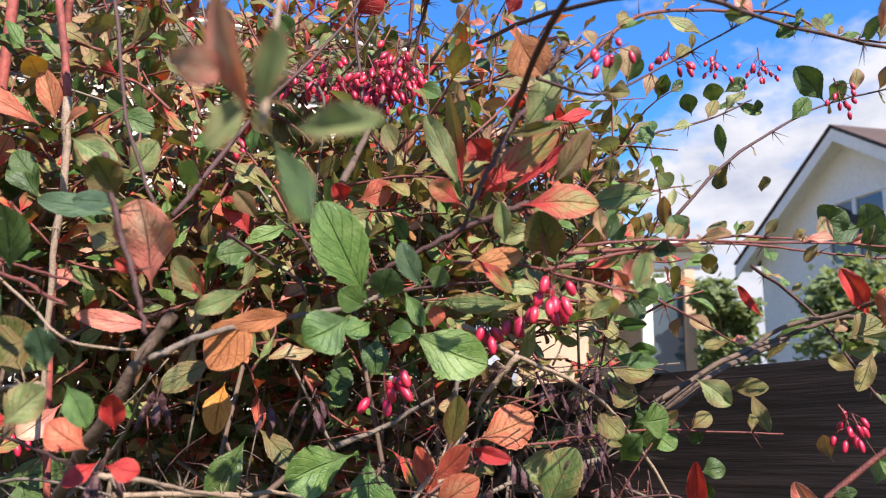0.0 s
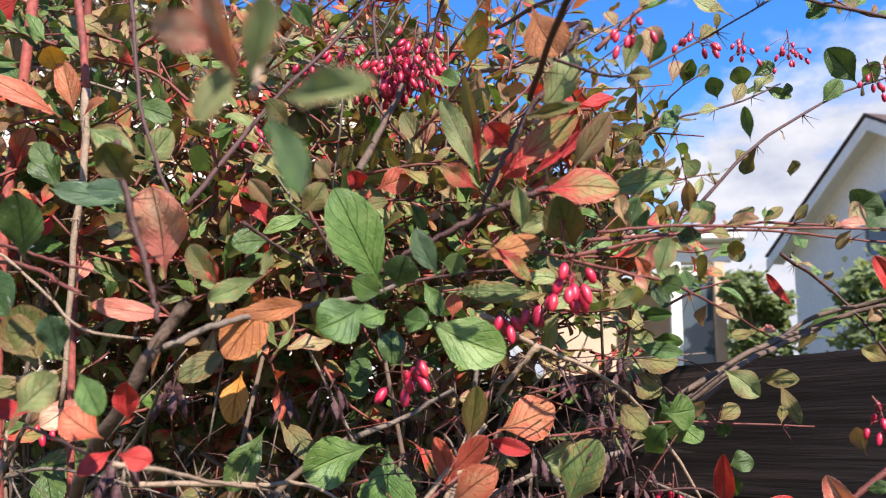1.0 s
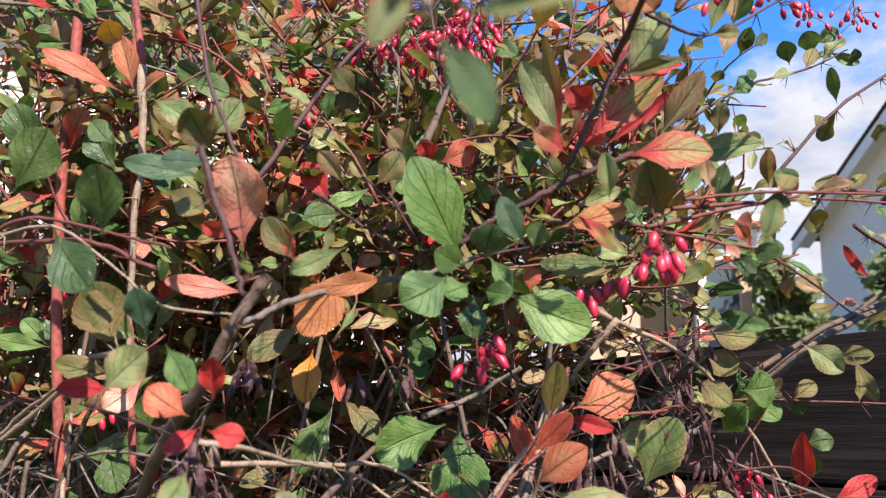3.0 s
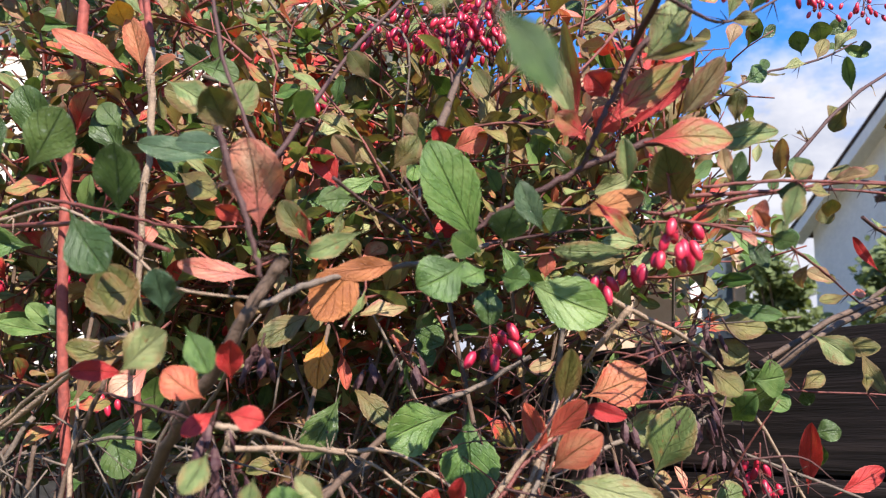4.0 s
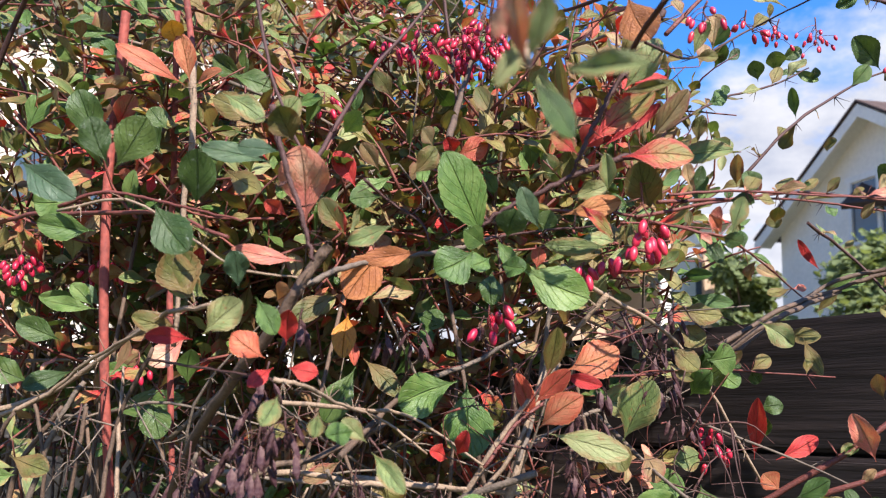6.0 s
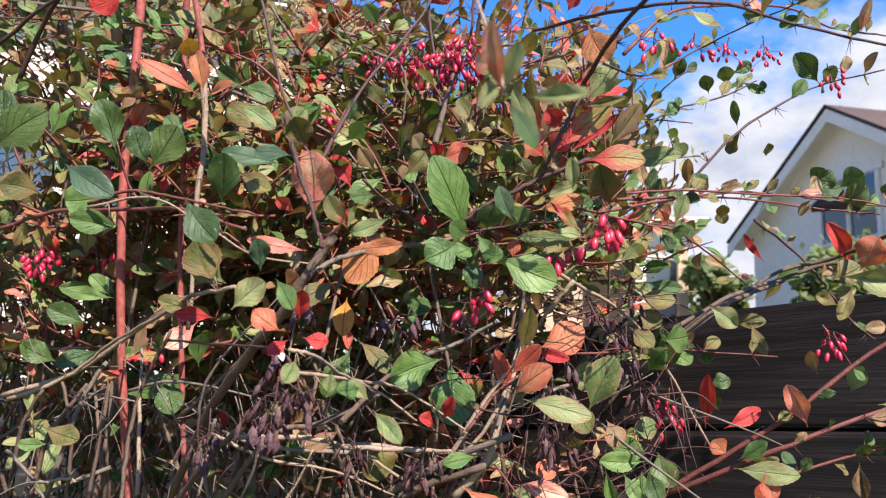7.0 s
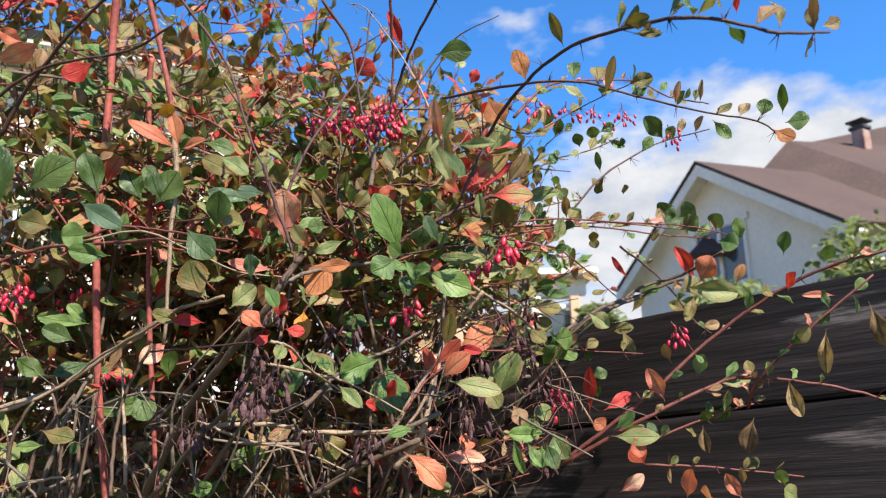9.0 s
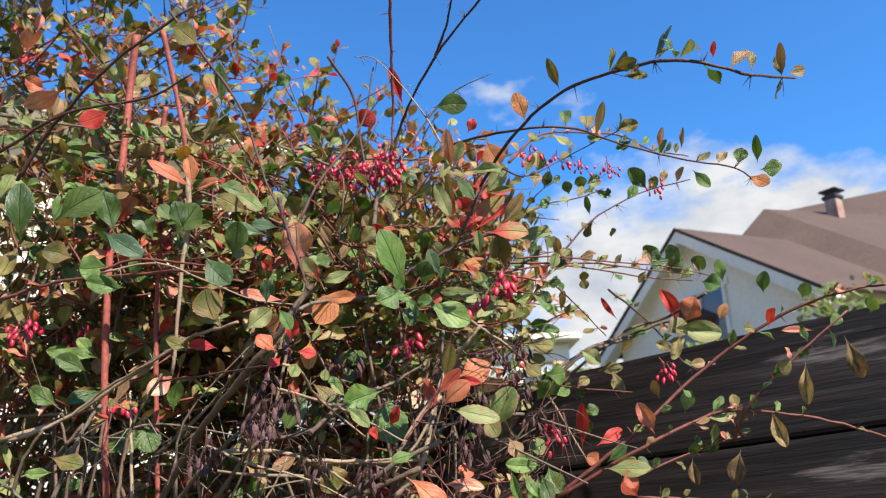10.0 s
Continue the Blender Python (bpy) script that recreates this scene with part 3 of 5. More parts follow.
branch("red", 0.0010, (0.015, 0.441, 1.461), (0.037, 0.455, 1.488), (0.074, 0.480, 1.508), (0.118, 0.510, 1.513), (0.157, 0.540, 1.517), (0.198, 0.567, 1.516), (0.265, 0.591, 1.514))
branch("grey", 0.0016, (-0.019, 0.503, 1.506), (0.007, 0.525, 1.517), (0.035, 0.533, 1.534))
branch("tan", 0.0011, (-0.076, 0.351, 1.508), (-0.065, 0.362, 1.505), (-0.057, 0.405, 1.494), (-0.043, 0.446, 1.484), (-0.018, 0.457, 1.465))
branch("bark", 0.0020, (0.173, 0.551, 1.527), (0.206, 0.557, 1.549), (0.244, 0.590, 1.565), (0.286, 0.625, 1.580))
branch("red", 0.0006, (0.086, 0.403, 1.622), (0.091, 0.403, 1.610), (0.092, 0.403, 1.600), (0.095, 0.403, 1.594))
branch("bark", 0.0018, (-0.060, 0.421, 1.466), (-0.048, 0.454, 1.482), (-0.035, 0.480, 1.497), (-0.019, 0.489, 1.507))
branch("bark", 0.0019, (-0.011, 0.449, 1.646), (-0.008, 0.506, 1.695), (-0.002, 0.549, 1.744), (0.005, 0.560, 1.782))
branch("dark", 0.0008, (-0.048, 0.389, 1.607), (-0.039, 0.404, 1.600), (-0.021, 0.411, 1.589), (-0.016, 0.411, 1.578))
branch("dark", 0.0006, (-0.021, 0.406, 1.611), (-0.011, 0.412, 1.594), (-0.004, 0.415, 1.579))
branch("red", 0.0010, (-0.230, 0.423, 1.596), (-0.201, 0.418, 1.604), (-0.167, 0.406, 1.598), (-0.137, 0.389, 1.590), (-0.104, 0.375, 1.582))
branch("tan", 0.0008, (-0.228, 0.420, 1.593), (-0.183, 0.409, 1.598), (-0.138, 0.387, 1.577), (-0.102, 0.365, 1.558), (-0.070, 0.366, 1.554))
branch("dark", 0.0008, (-0.184, 0.454, 1.512), (-0.140, 0.413, 1.510), (-0.099, 0.371, 1.509), (-0.078, 0.354, 1.508))
branch("red", 0.0010, (0.093, 0.430, 1.598), (0.153, 0.467, 1.616), (0.220, 0.532, 1.632), (0.284, 0.561, 1.632), (0.332, 0.552, 1.626))
branch("red", 0.0010, (0.104, 0.426, 1.606), (0.151, 0.457, 1.615), (0.214, 0.514, 1.633), (0.279, 0.549, 1.637), (0.331, 0.549, 1.632))
branch("dark", 0.0010, (0.175, 0.503, 1.640), (0.214, 0.518, 1.681), (0.272, 0.563, 1.723), (0.309, 0.583, 1.744), (0.354, 0.572, 1.753))
branch("dark", 0.0009, (0.129, 0.497, 1.671), (0.165, 0.511, 1.695), (0.217, 0.566, 1.725), (0.277, 0.645, 1.771))
branch("red", 0.0012, (0.111, 0.434, 1.704), (0.150, 0.463, 1.748), (0.214, 0.537, 1.791), (0.287, 0.594, 1.818), (0.323, 0.595, 1.801), (0.358, 0.575, 1.784))
branch("bark", 0.0018, (0.170, 0.555, 1.531), (0.224, 0.578, 1.561), (0.277, 0.617, 1.579), (0.323, 0.612, 1.595), (0.346, 0.585, 1.582))
branch("dark", 0.0012, (0.254, 0.601, 1.629), (0.289, 0.622, 1.612), (0.311, 0.612, 1.583), (0.312, 0.566, 1.544), (0.315, 0.537, 1.528))
branch("dark", 0.0016, (0.008, 0.569, 1.729), (0.014, 0.568, 1.783), (0.027, 0.541, 1.818), (0.047, 0.440, 1.818), (0.073, 0.321, 1.798))
branch("dark", 0.0012, (0.046, 0.434, 1.814), (0.050, 0.374, 1.809), (0.050, 0.336, 1.809))
branch("red", 0.0019, (0.005, 0.481, 1.918), (0.008, 0.520, 1.874), (0.011, 0.553, 1.817), (0.008, 0.563, 1.760))
branch("dark", 0.0012, (0.077, 0.396, 1.664), (0.088, 0.327, 1.672), (0.105, 0.251, 1.668), (0.122, 0.199, 1.653), (0.145, 0.162, 1.639), (0.189, 0.167, 1.635), (0.241, 0.203, 1.657))
branch("dark", 0.0011, (0.059, 0.519, 1.760), (0.093, 0.392, 1.712), (0.143, 0.359, 1.702), (0.218, 0.428, 1.723), (0.277, 0.441, 1.716), (0.320, 0.419, 1.697), (0.346, 0.430, 1.687))
branch("red", 0.0018, (0.161, 0.551, 1.409), (0.234, 0.520, 1.466), (0.308, 0.504, 1.526), (0.369, 0.467, 1.568), (0.415, 0.429, 1.583), (0.461, 0.416, 1.587))
branch("red", 0.0017, (0.159, 0.542, 1.409), (0.237, 0.502, 1.454), (0.303, 0.496, 1.481), (0.332, 0.476, 1.482), (0.391, 0.453, 1.470), (0.457, 0.453, 1.450))
branch("red", 0.0014, (0.323, 0.499, 1.457), (0.325, 0.473, 1.483), (0.359, 0.446, 1.522), (0.410, 0.428, 1.564))
branch("red", 0.0012, (0.224, 0.519, 1.425), (0.288, 0.509, 1.449), (0.329, 0.498, 1.461))
branch("red", 0.0012, (0.233, 0.519, 1.410), (0.294, 0.512, 1.406), (0.368, 0.500, 1.397))
branch("bark", 0.0017, (0.185, 0.583, 1.522), (0.268, 0.611, 1.581), (0.319, 0.601, 1.598), (0.341, 0.547, 1.611))
branch("cane", 0.0033, (-0.252, 0.505, 1.870), (-0.256, 0.515, 1.819), (-0.255, 0.515, 1.773), (-0.255, 0.515, 1.700), (-0.256, 0.515, 1.643), (-0.252, 0.515, 1.574), (-0.247, 0.518, 1.508), (-0.240, 0.522, 1.444), (-0.228, 0.525, 1.359))
branch("cane", 0.0024, (-0.222, 0.525, 1.800), (-0.224, 0.530, 1.766), (-0.216, 0.530, 1.651), (-0.212, 0.530, 1.574), (-0.204, 0.530, 1.490), (-0.193, 0.530, 1.392), (-0.189, 0.530, 1.360))
branch("cane", 0.0024, (-0.215, 0.465, 1.850), (-0.202, 0.470, 1.800), (-0.189, 0.470, 1.748), (-0.180, 0.470, 1.703))
branch("tan", 0.0024, (-0.180, 0.470, 1.703), (-0.176, 0.470, 1.649), (-0.179, 0.472, 1.610), (-0.181, 0.480, 1.520))
branch("dark", 0.0019, (-0.346, 0.511, 1.710), (-0.310, 0.486, 1.757), (-0.250, 0.447, 1.802), (-0.175, 0.409, 1.839))
branch("dark", 0.0015, (-0.361, 0.500, 1.734), (-0.294, 0.473, 1.763), (-0.216, 0.444, 1.764), (-0.173, 0.423, 1.779))
branch("red", 0.0015, (-0.335, 0.492, 1.589), (-0.281, 0.470, 1.599), (-0.225, 0.438, 1.595), (-0.158, 0.400, 1.589), (-0.110, 0.373, 1.573))
branch("dark", 0.0013, (-0.194, 0.410, 1.833), (-0.158, 0.417, 1.787), (-0.124, 0.409, 1.733), (-0.099, 0.387, 1.661), (-0.074, 0.376, 1.610))
branch("dark", 0.0013, (-0.076, 0.394, 1.616), (-0.063, 0.456, 1.687), (-0.023, 0.521, 1.785), (-0.011, 0.533, 1.861))
branch("dark", 0.0016, (-0.060, 0.526, 1.868), (-0.033, 0.540, 1.829), (-0.023, 0.536, 1.767), (-0.011, 0.514, 1.688))
branch("tan", 0.0018, (-0.315, 0.489, 1.470), (-0.263, 0.486, 1.487), (-0.205, 0.459, 1.520), (-0.154, 0.404, 1.536), (-0.110, 0.362, 1.540))
branch("tan", 0.0018, (-0.131, 0.426, 1.454), (-0.091, 0.438, 1.454), (-0.057, 0.461, 1.445), (-0.020, 0.472, 1.422))
branch("tan", 0.0022, (-0.063, 0.476, 1.446), (-0.020, 0.471, 1.445), (0.035, 0.457, 1.445))
branch("tan", 0.0026, (0.007, 0.466, 1.417), (0.028, 0.458, 1.443), (0.041, 0.462, 1.489), (0.053, 0.474, 1.529))
branch("tan", 0.0019, (-0.002, 0.463, 1.431), (0.026, 0.458, 1.479), (0.057, 0.467, 1.518))
branch("grey", 0.0022, (-0.039, 0.476, 1.414), (0.007, 0.456, 1.443), (0.043, 0.444, 1.460))
branch("tan", 0.0011, (-0.135, 0.412, 1.458), (-0.103, 0.416, 1.444), (-0.067, 0.443, 1.434), (-0.031, 0.465, 1.417))
branch("tan", 0.0012, (-0.085, 0.381, 1.496), (-0.050, 0.432, 1.490), (-0.028, 0.464, 1.484), (0.015, 0.455, 1.460))
branch("bark", 0.0016, (-0.129, 0.419, 1.416), (-0.098, 0.404, 1.458), (-0.072, 0.427, 1.465), (-0.043, 0.464, 1.480))
branch("tan", 0.0017, (-0.060, 0.456, 1.447), (-0.028, 0.463, 1.446), (0.005, 0.457, 1.447))
branch("bark", 0.0024, (-0.058, 0.477, 1.397), (-0.019, 0.466, 1.420), (0.026, 0.454, 1.439))
branch("tan", 0.0017, (0.048, 0.467, 1.512), (0.033, 0.457, 1.472), (0.005, 0.457, 1.434))
branch("grey", 0.0017, (-0.268, 0.477, 1.404), (-0.249, 0.472, 1.466), (-0.235, 0.476, 1.496))
branch("tan", 0.0014, (-0.197, 0.458, 1.412), (-0.206, 0.470, 1.468), (-0.215, 0.485, 1.506))
branch("tan", 0.0012, (-0.284, 0.474, 1.412), (-0.253, 0.471, 1.418), (-0.246, 0.471, 1.416))
branch("grey", 0.0012, (-0.300, 0.478, 1.434), (-0.283, 0.475, 1.421), (-0.268, 0.474, 1.403))
branch("tan", 0.0014, (-0.302, 0.476, 1.468), (-0.261, 0.475, 1.485), (-0.228, 0.462, 1.507), (-0.168, 0.420, 1.531), (-0.144, 0.388, 1.538))
branch("bark", 0.0014, (-0.238, 0.473, 1.403), (-0.232, 0.471, 1.446), (-0.230, 0.472, 1.481))
branch("bark", 0.0016, (-0.279, 0.476, 1.404), (-0.268, 0.473, 1.447), (-0.245, 0.473, 1.481))
branch("bark", 0.0014, (-0.207, 0.457, 1.404), (-0.210, 0.466, 1.440), (-0.206, 0.470, 1.480), (-0.184, 0.459, 1.518))
branch("grey", 0.0011, (-0.136, 0.429, 1.407), (-0.142, 0.422, 1.440), (-0.133, 0.413, 1.466))
branch("bark", 0.0017, (-0.171, 0.439, 1.404), (-0.134, 0.413, 1.445), (-0.108, 0.385, 1.465))
branch("bark", 0.0014, (-0.298, 0.484, 1.418), (-0.290, 0.477, 1.453), (-0.276, 0.473, 1.476))
branch("grey", 0.0008, (-0.123, 0.419, 1.408), (-0.105, 0.401, 1.440), (-0.099, 0.388, 1.470))
branch("tan", 0.0009, (-0.105, 0.438, 1.402), (-0.088, 0.432, 1.427), (-0.077, 0.427, 1.449))
branch("grey", 0.0012, (-0.055, 0.477, 1.400), (-0.063, 0.460, 1.430), (-0.069, 0.433, 1.457))
branch("bark", 0.0012, (-0.253, 0.474, 1.406), (-0.252, 0.471, 1.446), (-0.262, 0.471, 1.482))
branch("dark", 0.0007, (0.086, 0.366, 1.669), (0.122, 0.419, 1.684), (0.167, 0.461, 1.720), (0.189, 0.430, 1.723), (0.201, 0.356, 1.706))
branch("red", 0.0008, (0.109, 0.421, 1.609), (0.155, 0.440, 1.616), (0.215, 0.471, 1.621), (0.285, 0.502, 1.626), (0.337, 0.516, 1.620))
branch("tan", 0.0006, (0.027, 0.199, 1.588), (0.023, 0.215, 1.612), (0.012, 0.255, 1.660), (-0.012, 0.330, 1.740), (-0.030, 0.420, 1.800))
# leaves that can be told apart
leaf((0.013, 0.410, 1.578), (-0.008, 0.389, 1.622), 0.024, "G")
leaf((0.013, 0.401, 1.577), (0.003, 0.386, 1.582), 0.012, "G")
leaf((0.008, 0.390, 1.572), (-0.010, 0.382, 1.560), 0.020, "G")
leaf((0.016, 0.398, 1.570), (0.006, 0.387, 1.564), 0.011, "G")
leaf((0.021, 0.407, 1.568), (0.034, 0.397, 1.565), 0.011, "G")
leaf((0.017, 0.412, 1.565), (0.017, 0.409, 1.547), 0.012, "D")
leaf((0.031, 0.411, 1.567), (0.067, 0.416, 1.552), 0.022, "G")
leaf((0.040, 0.385, 1.582), (0.030, 0.378, 1.602), 0.010, "S")
leaf((0.042, 0.408, 1.585), (0.046, 0.404, 1.596), 0.010, "D")
leaf((0.024, 0.379, 1.577), (0.028, 0.368, 1.589), 0.014, "D")
leaf((-0.037, 0.407, 1.576), (-0.057, 0.402, 1.548), 0.020, "B")
leaf((-0.021, 0.416, 1.575), (-0.050, 0.402, 1.568), 0.010, "B")
leaf((-0.064, 0.443, 1.542), (-0.064, 0.433, 1.517), 0.013, "Y")
leaf((-0.074, 0.458, 1.554), (-0.097, 0.442, 1.537), 0.013, "O")
leaf((-0.071, 0.369, 1.579), (-0.071, 0.351, 1.613), 0.022, "P")
leaf((-0.074, 0.495, 1.625), (-0.088, 0.488, 1.649), 0.014, "R")
leaf((-0.055, 0.386, 1.577), (-0.067, 0.380, 1.595), 0.011, "O")
leaf((-0.055, 0.386, 1.577), (-0.059, 0.380, 1.591), 0.006, "R")
leaf((-0.028, 0.364, 1.580), (-0.049, 0.361, 1.570), 0.009, "L")
leaf((-0.044, 0.418, 1.604), (-0.058, 0.403, 1.599), 0.012, "D")
leaf((-0.091, 0.405, 1.590), (-0.099, 0.390, 1.595), 0.008, "R")
leaf((-0.081, 0.401, 1.566), (-0.114, 0.389, 1.570), 0.009, "P")
leaf((-0.094, 0.382, 1.613), (-0.127, 0.373, 1.618), 0.010, "S")
leaf((-0.099, 0.394, 1.635), (-0.085, 0.391, 1.650), 0.014, "L")
leaf((-0.117, 0.430, 1.649), (-0.144, 0.422, 1.661), 0.015, "O")
leaf((-0.113, 0.341, 1.581), (-0.108, 0.326, 1.604), 0.015, "D")
leaf((-0.156, 0.348, 1.600), (-0.140, 0.343, 1.623), 0.018, "D")
leaf((-0.142, 0.319, 1.594), (-0.148, 0.312, 1.613), 0.012, "D")
leaf((-0.211, 0.430, 1.584), (-0.238, 0.418, 1.586), 0.015, "G")
leaf((-0.132, 0.340, 1.584), (-0.112, 0.335, 1.561), 0.017, "D")
leaf((-0.086, 0.328, 1.545), (-0.086, 0.319, 1.560), 0.010, "S")
leaf((-0.283, 0.550, 1.546), (-0.305, 0.527, 1.551), 0.013, "G")
leaf((-0.261, 0.523, 1.544), (-0.276, 0.518, 1.560), 0.011, "G")
leaf((-0.080, 0.350, 1.517), (-0.094, 0.345, 1.527), 0.013, "F")
leaf((-0.071, 0.350, 1.523), (-0.068, 0.341, 1.538), 0.009, "R")
leaf((-0.077, 0.353, 1.513), (-0.084, 0.342, 1.505), 0.007, "R")
leaf((-0.065, 0.333, 1.514), (-0.052, 0.333, 1.512), 0.008, "R")
leaf((-0.125, 0.377, 1.524), (-0.144, 0.367, 1.525), 0.008, "R")
leaf((-0.098, 0.324, 1.526), (-0.082, 0.322, 1.540), 0.013, "L")
leaf((-0.078, 0.326, 1.542), (-0.069, 0.327, 1.527), 0.009, "G")
leaf((-0.147, 0.410, 1.530), (-0.168, 0.399, 1.535), 0.011, "O")
leaf((-0.239, 0.548, 1.504), (-0.261, 0.536, 1.499), 0.010, "G")
leaf((-0.291, 0.601, 1.466), (-0.223, 0.596, 1.479), 0.020, "D")
leaf((-0.210, 0.516, 1.485), (-0.199, 0.510, 1.459), 0.020, "D")
leaf((-0.063, 0.317, 1.504), (-0.066, 0.307, 1.493), 0.008, "L")
leaf((-0.034, 0.324, 1.491), (-0.043, 0.313, 1.490), 0.009, "G")
leaf((-0.044, 0.306, 1.499), (-0.045, 0.305, 1.490), 0.006, "L")
leaf((-0.003, 0.479, 1.505), (-0.036, 0.462, 1.491), 0.025, "G")
leaf((0.002, 0.492, 1.504), (0.007, 0.482, 1.460), 0.030, "G")
leaf((-0.069, 0.498, 1.511), (-0.086, 0.494, 1.476), 0.018, "D")
leaf((-0.066, 0.506, 1.516), (-0.040, 0.500, 1.493), 0.013, "O")
leaf((0.062, 0.481, 1.514), (0.092, 0.475, 1.527), 0.023, "F")
leaf((0.057, 0.455, 1.512), (0.079, 0.450, 1.507), 0.008, "R")
leaf((0.041, 0.439, 1.496), (0.059, 0.428, 1.515), 0.011, "F")
leaf((0.043, 0.462, 1.479), (0.032, 0.456, 1.512), 0.010, "F")
leaf((0.043, 0.425, 1.485), (0.064, 0.412, 1.503), 0.015, "F")
leaf((0.048, 0.420, 1.483), (0.088, 0.418, 1.474), 0.014, "L")
leaf((0.048, 0.454, 1.507), (0.053, 0.438, 1.538), 0.012, "O")
leaf((0.100, 0.508, 1.471), (0.117, 0.498, 1.509), 0.024, "L")
leaf((-0.006, 0.458, 1.462), (-0.015, 0.443, 1.469), 0.009, "R")
leaf((0.001, 0.418, 1.470), (0.007, 0.406, 1.484), 0.008, "R")
leaf((0.064, 0.409, 1.631), (0.099, 0.406, 1.660), 0.014, "M")
leaf((0.081, 0.399, 1.623), (0.115, 0.393, 1.622), 0.016, "M")
leaf((0.068, 0.408, 1.645), (0.058, 0.399, 1.654), 0.012, "R")
leaf((0.055, 0.401, 1.628), (0.038, 0.393, 1.664), 0.011, "L")
leaf((0.055, 0.409, 1.630), (0.048, 0.391, 1.674), 0.008, "M")
leaf((0.095, 0.400, 1.632), (0.111, 0.386, 1.654), 0.011, "H")
leaf((0.112, 0.449, 1.635), (0.149, 0.441, 1.640), 0.013, "L")
leaf((0.126, 0.427, 1.639), (0.127, 0.421, 1.653), 0.008, "O")
leaf((0.081, 0.398, 1.657), (0.098, 0.390, 1.682), 0.015, "L")
leaf((0.071, 0.354, 1.640), (0.095, 0.347, 1.643), 0.005, "O")
leaf((0.075, 0.438, 1.638), (0.107, 0.429, 1.662), 0.007, "R")
leaf((0.065, 0.438, 1.638), (0.074, 0.428, 1.648), 0.014, "R")
leaf((0.056, 0.370, 1.616), (0.043, 0.361, 1.623), 0.009, "M")
leaf((0.099, 0.415, 1.599), (0.089, 0.396, 1.620), 0.018, "O")
leaf((0.074, 0.399, 1.604), (0.072, 0.392, 1.623), 0.008, "L")
leaf((0.060, 0.408, 1.601), (0.078, 0.411, 1.585), 0.007, "M")
leaf((0.052, 0.412, 1.595), (0.083, 0.414, 1.604), 0.011, "B")
leaf((0.084, 0.444, 1.584), (0.045, 0.436, 1.583), 0.010, "L")
leaf((0.041, 0.436, 1.569), (0.042, 0.434, 1.581), 0.008, "F")
leaf((0.172, 0.508, 1.634), (0.167, 0.489, 1.651), 0.008, "H")
leaf((0.171, 0.503, 1.632), (0.181, 0.491, 1.639), 0.011, "O")
leaf((0.124, 0.367, 1.580), (0.129, 0.365, 1.596), 0.008, "L")
leaf((0.127, 0.391, 1.583), (0.120, 0.386, 1.592), 0.005, "F")
leaf((0.139, 0.466, 1.594), (0.147, 0.458, 1.578), 0.008, "D")
leaf((0.206, 0.541, 1.627), (0.209, 0.542, 1.614), 0.010, "O")
leaf((0.196, 0.472, 1.668), (0.191, 0.464, 1.685), 0.006, "G")
leaf((0.156, 0.524, 1.523), (0.174, 0.523, 1.526), 0.020, "G")
leaf((0.171, 0.553, 1.517), (0.182, 0.544, 1.506), 0.014, "G")
leaf((0.253, 0.615, 1.543), (0.263, 0.607, 1.514), 0.010, "O")
leaf((0.253, 0.578, 1.589), (0.231, 0.563, 1.610), 0.006, "R")
leaf((0.199, 0.568, 1.456), (0.196, 0.548, 1.499), 0.012, "R")
leaf((0.211, 0.579, 1.470), (0.207, 0.566, 1.485), 0.009, "G")
leaf((0.209, 0.555, 1.458), (0.237, 0.556, 1.474), 0.012, "R")
leaf((0.140, 0.536, 1.547), (0.156, 0.529, 1.533), 0.016, "O")
leaf((0.176, 0.663, 1.572), (0.196, 0.642, 1.569), 0.010, "G")
leaf((0.154, 0.580, 1.585), (0.171, 0.560, 1.583), 0.009, "G")
leaf((0.125, 0.489, 1.530), (0.139, 0.480, 1.517), 0.013, "O")
leaf((-0.009, 0.485, 1.646), (0.011, 0.482, 1.654), 0.015, "F")
leaf((-0.008, 0.445, 1.635), (-0.011, 0.432, 1.642), 0.010, "R")
leaf((-0.017, 0.419, 1.633), (-0.022, 0.407, 1.639), 0.010, "H")
leaf((-0.032, 0.434, 1.635), (-0.030, 0.419, 1.649), 0.004, "L")
leaf((-0.024, 0.393, 1.611), (-0.013, 0.392, 1.625), 0.011, "O")
leaf((-0.047, 0.427, 1.620), (-0.056, 0.414, 1.633), 0.009, "H")
leaf((-0.133, 0.420, 1.618), (-0.108, 0.409, 1.604), 0.013, "O")
leaf((-0.122, 0.372, 1.558), (-0.129, 0.357, 1.556), 0.016, "O")
leaf((-0.127, 0.397, 1.545), (-0.143, 0.378, 1.559), 0.015, "L")
leaf((-0.096, 0.411, 1.546), (-0.084, 0.396, 1.550), 0.015, "B")
leaf((0.146, 0.527, 1.500), (0.155, 0.510, 1.516), 0.015, "G")
leaf((0.276, 0.647, 1.563), (0.289, 0.636, 1.584), 0.009, "O")
leaf((0.192, 0.531, 1.549), (0.210, 0.522, 1.534), 0.015, "L")
leaf((0.332, 0.598, 1.590), (0.309, 0.587, 1.626), 0.014, "R")
leaf((0.324, 0.570, 1.584), (0.333, 0.557, 1.609), 0.026, "F")
leaf((0.313, 0.593, 1.578), (0.336, 0.592, 1.590), 0.023, "O")
leaf((0.302, 0.538, 1.645), (0.273, 0.529, 1.641), 0.018, "D")
leaf((0.288, 0.523, 1.628), (0.301, 0.509, 1.637), 0.017, "D")
leaf((0.278, 0.646, 1.765), (0.281, 0.631, 1.760), 0.011, "D")
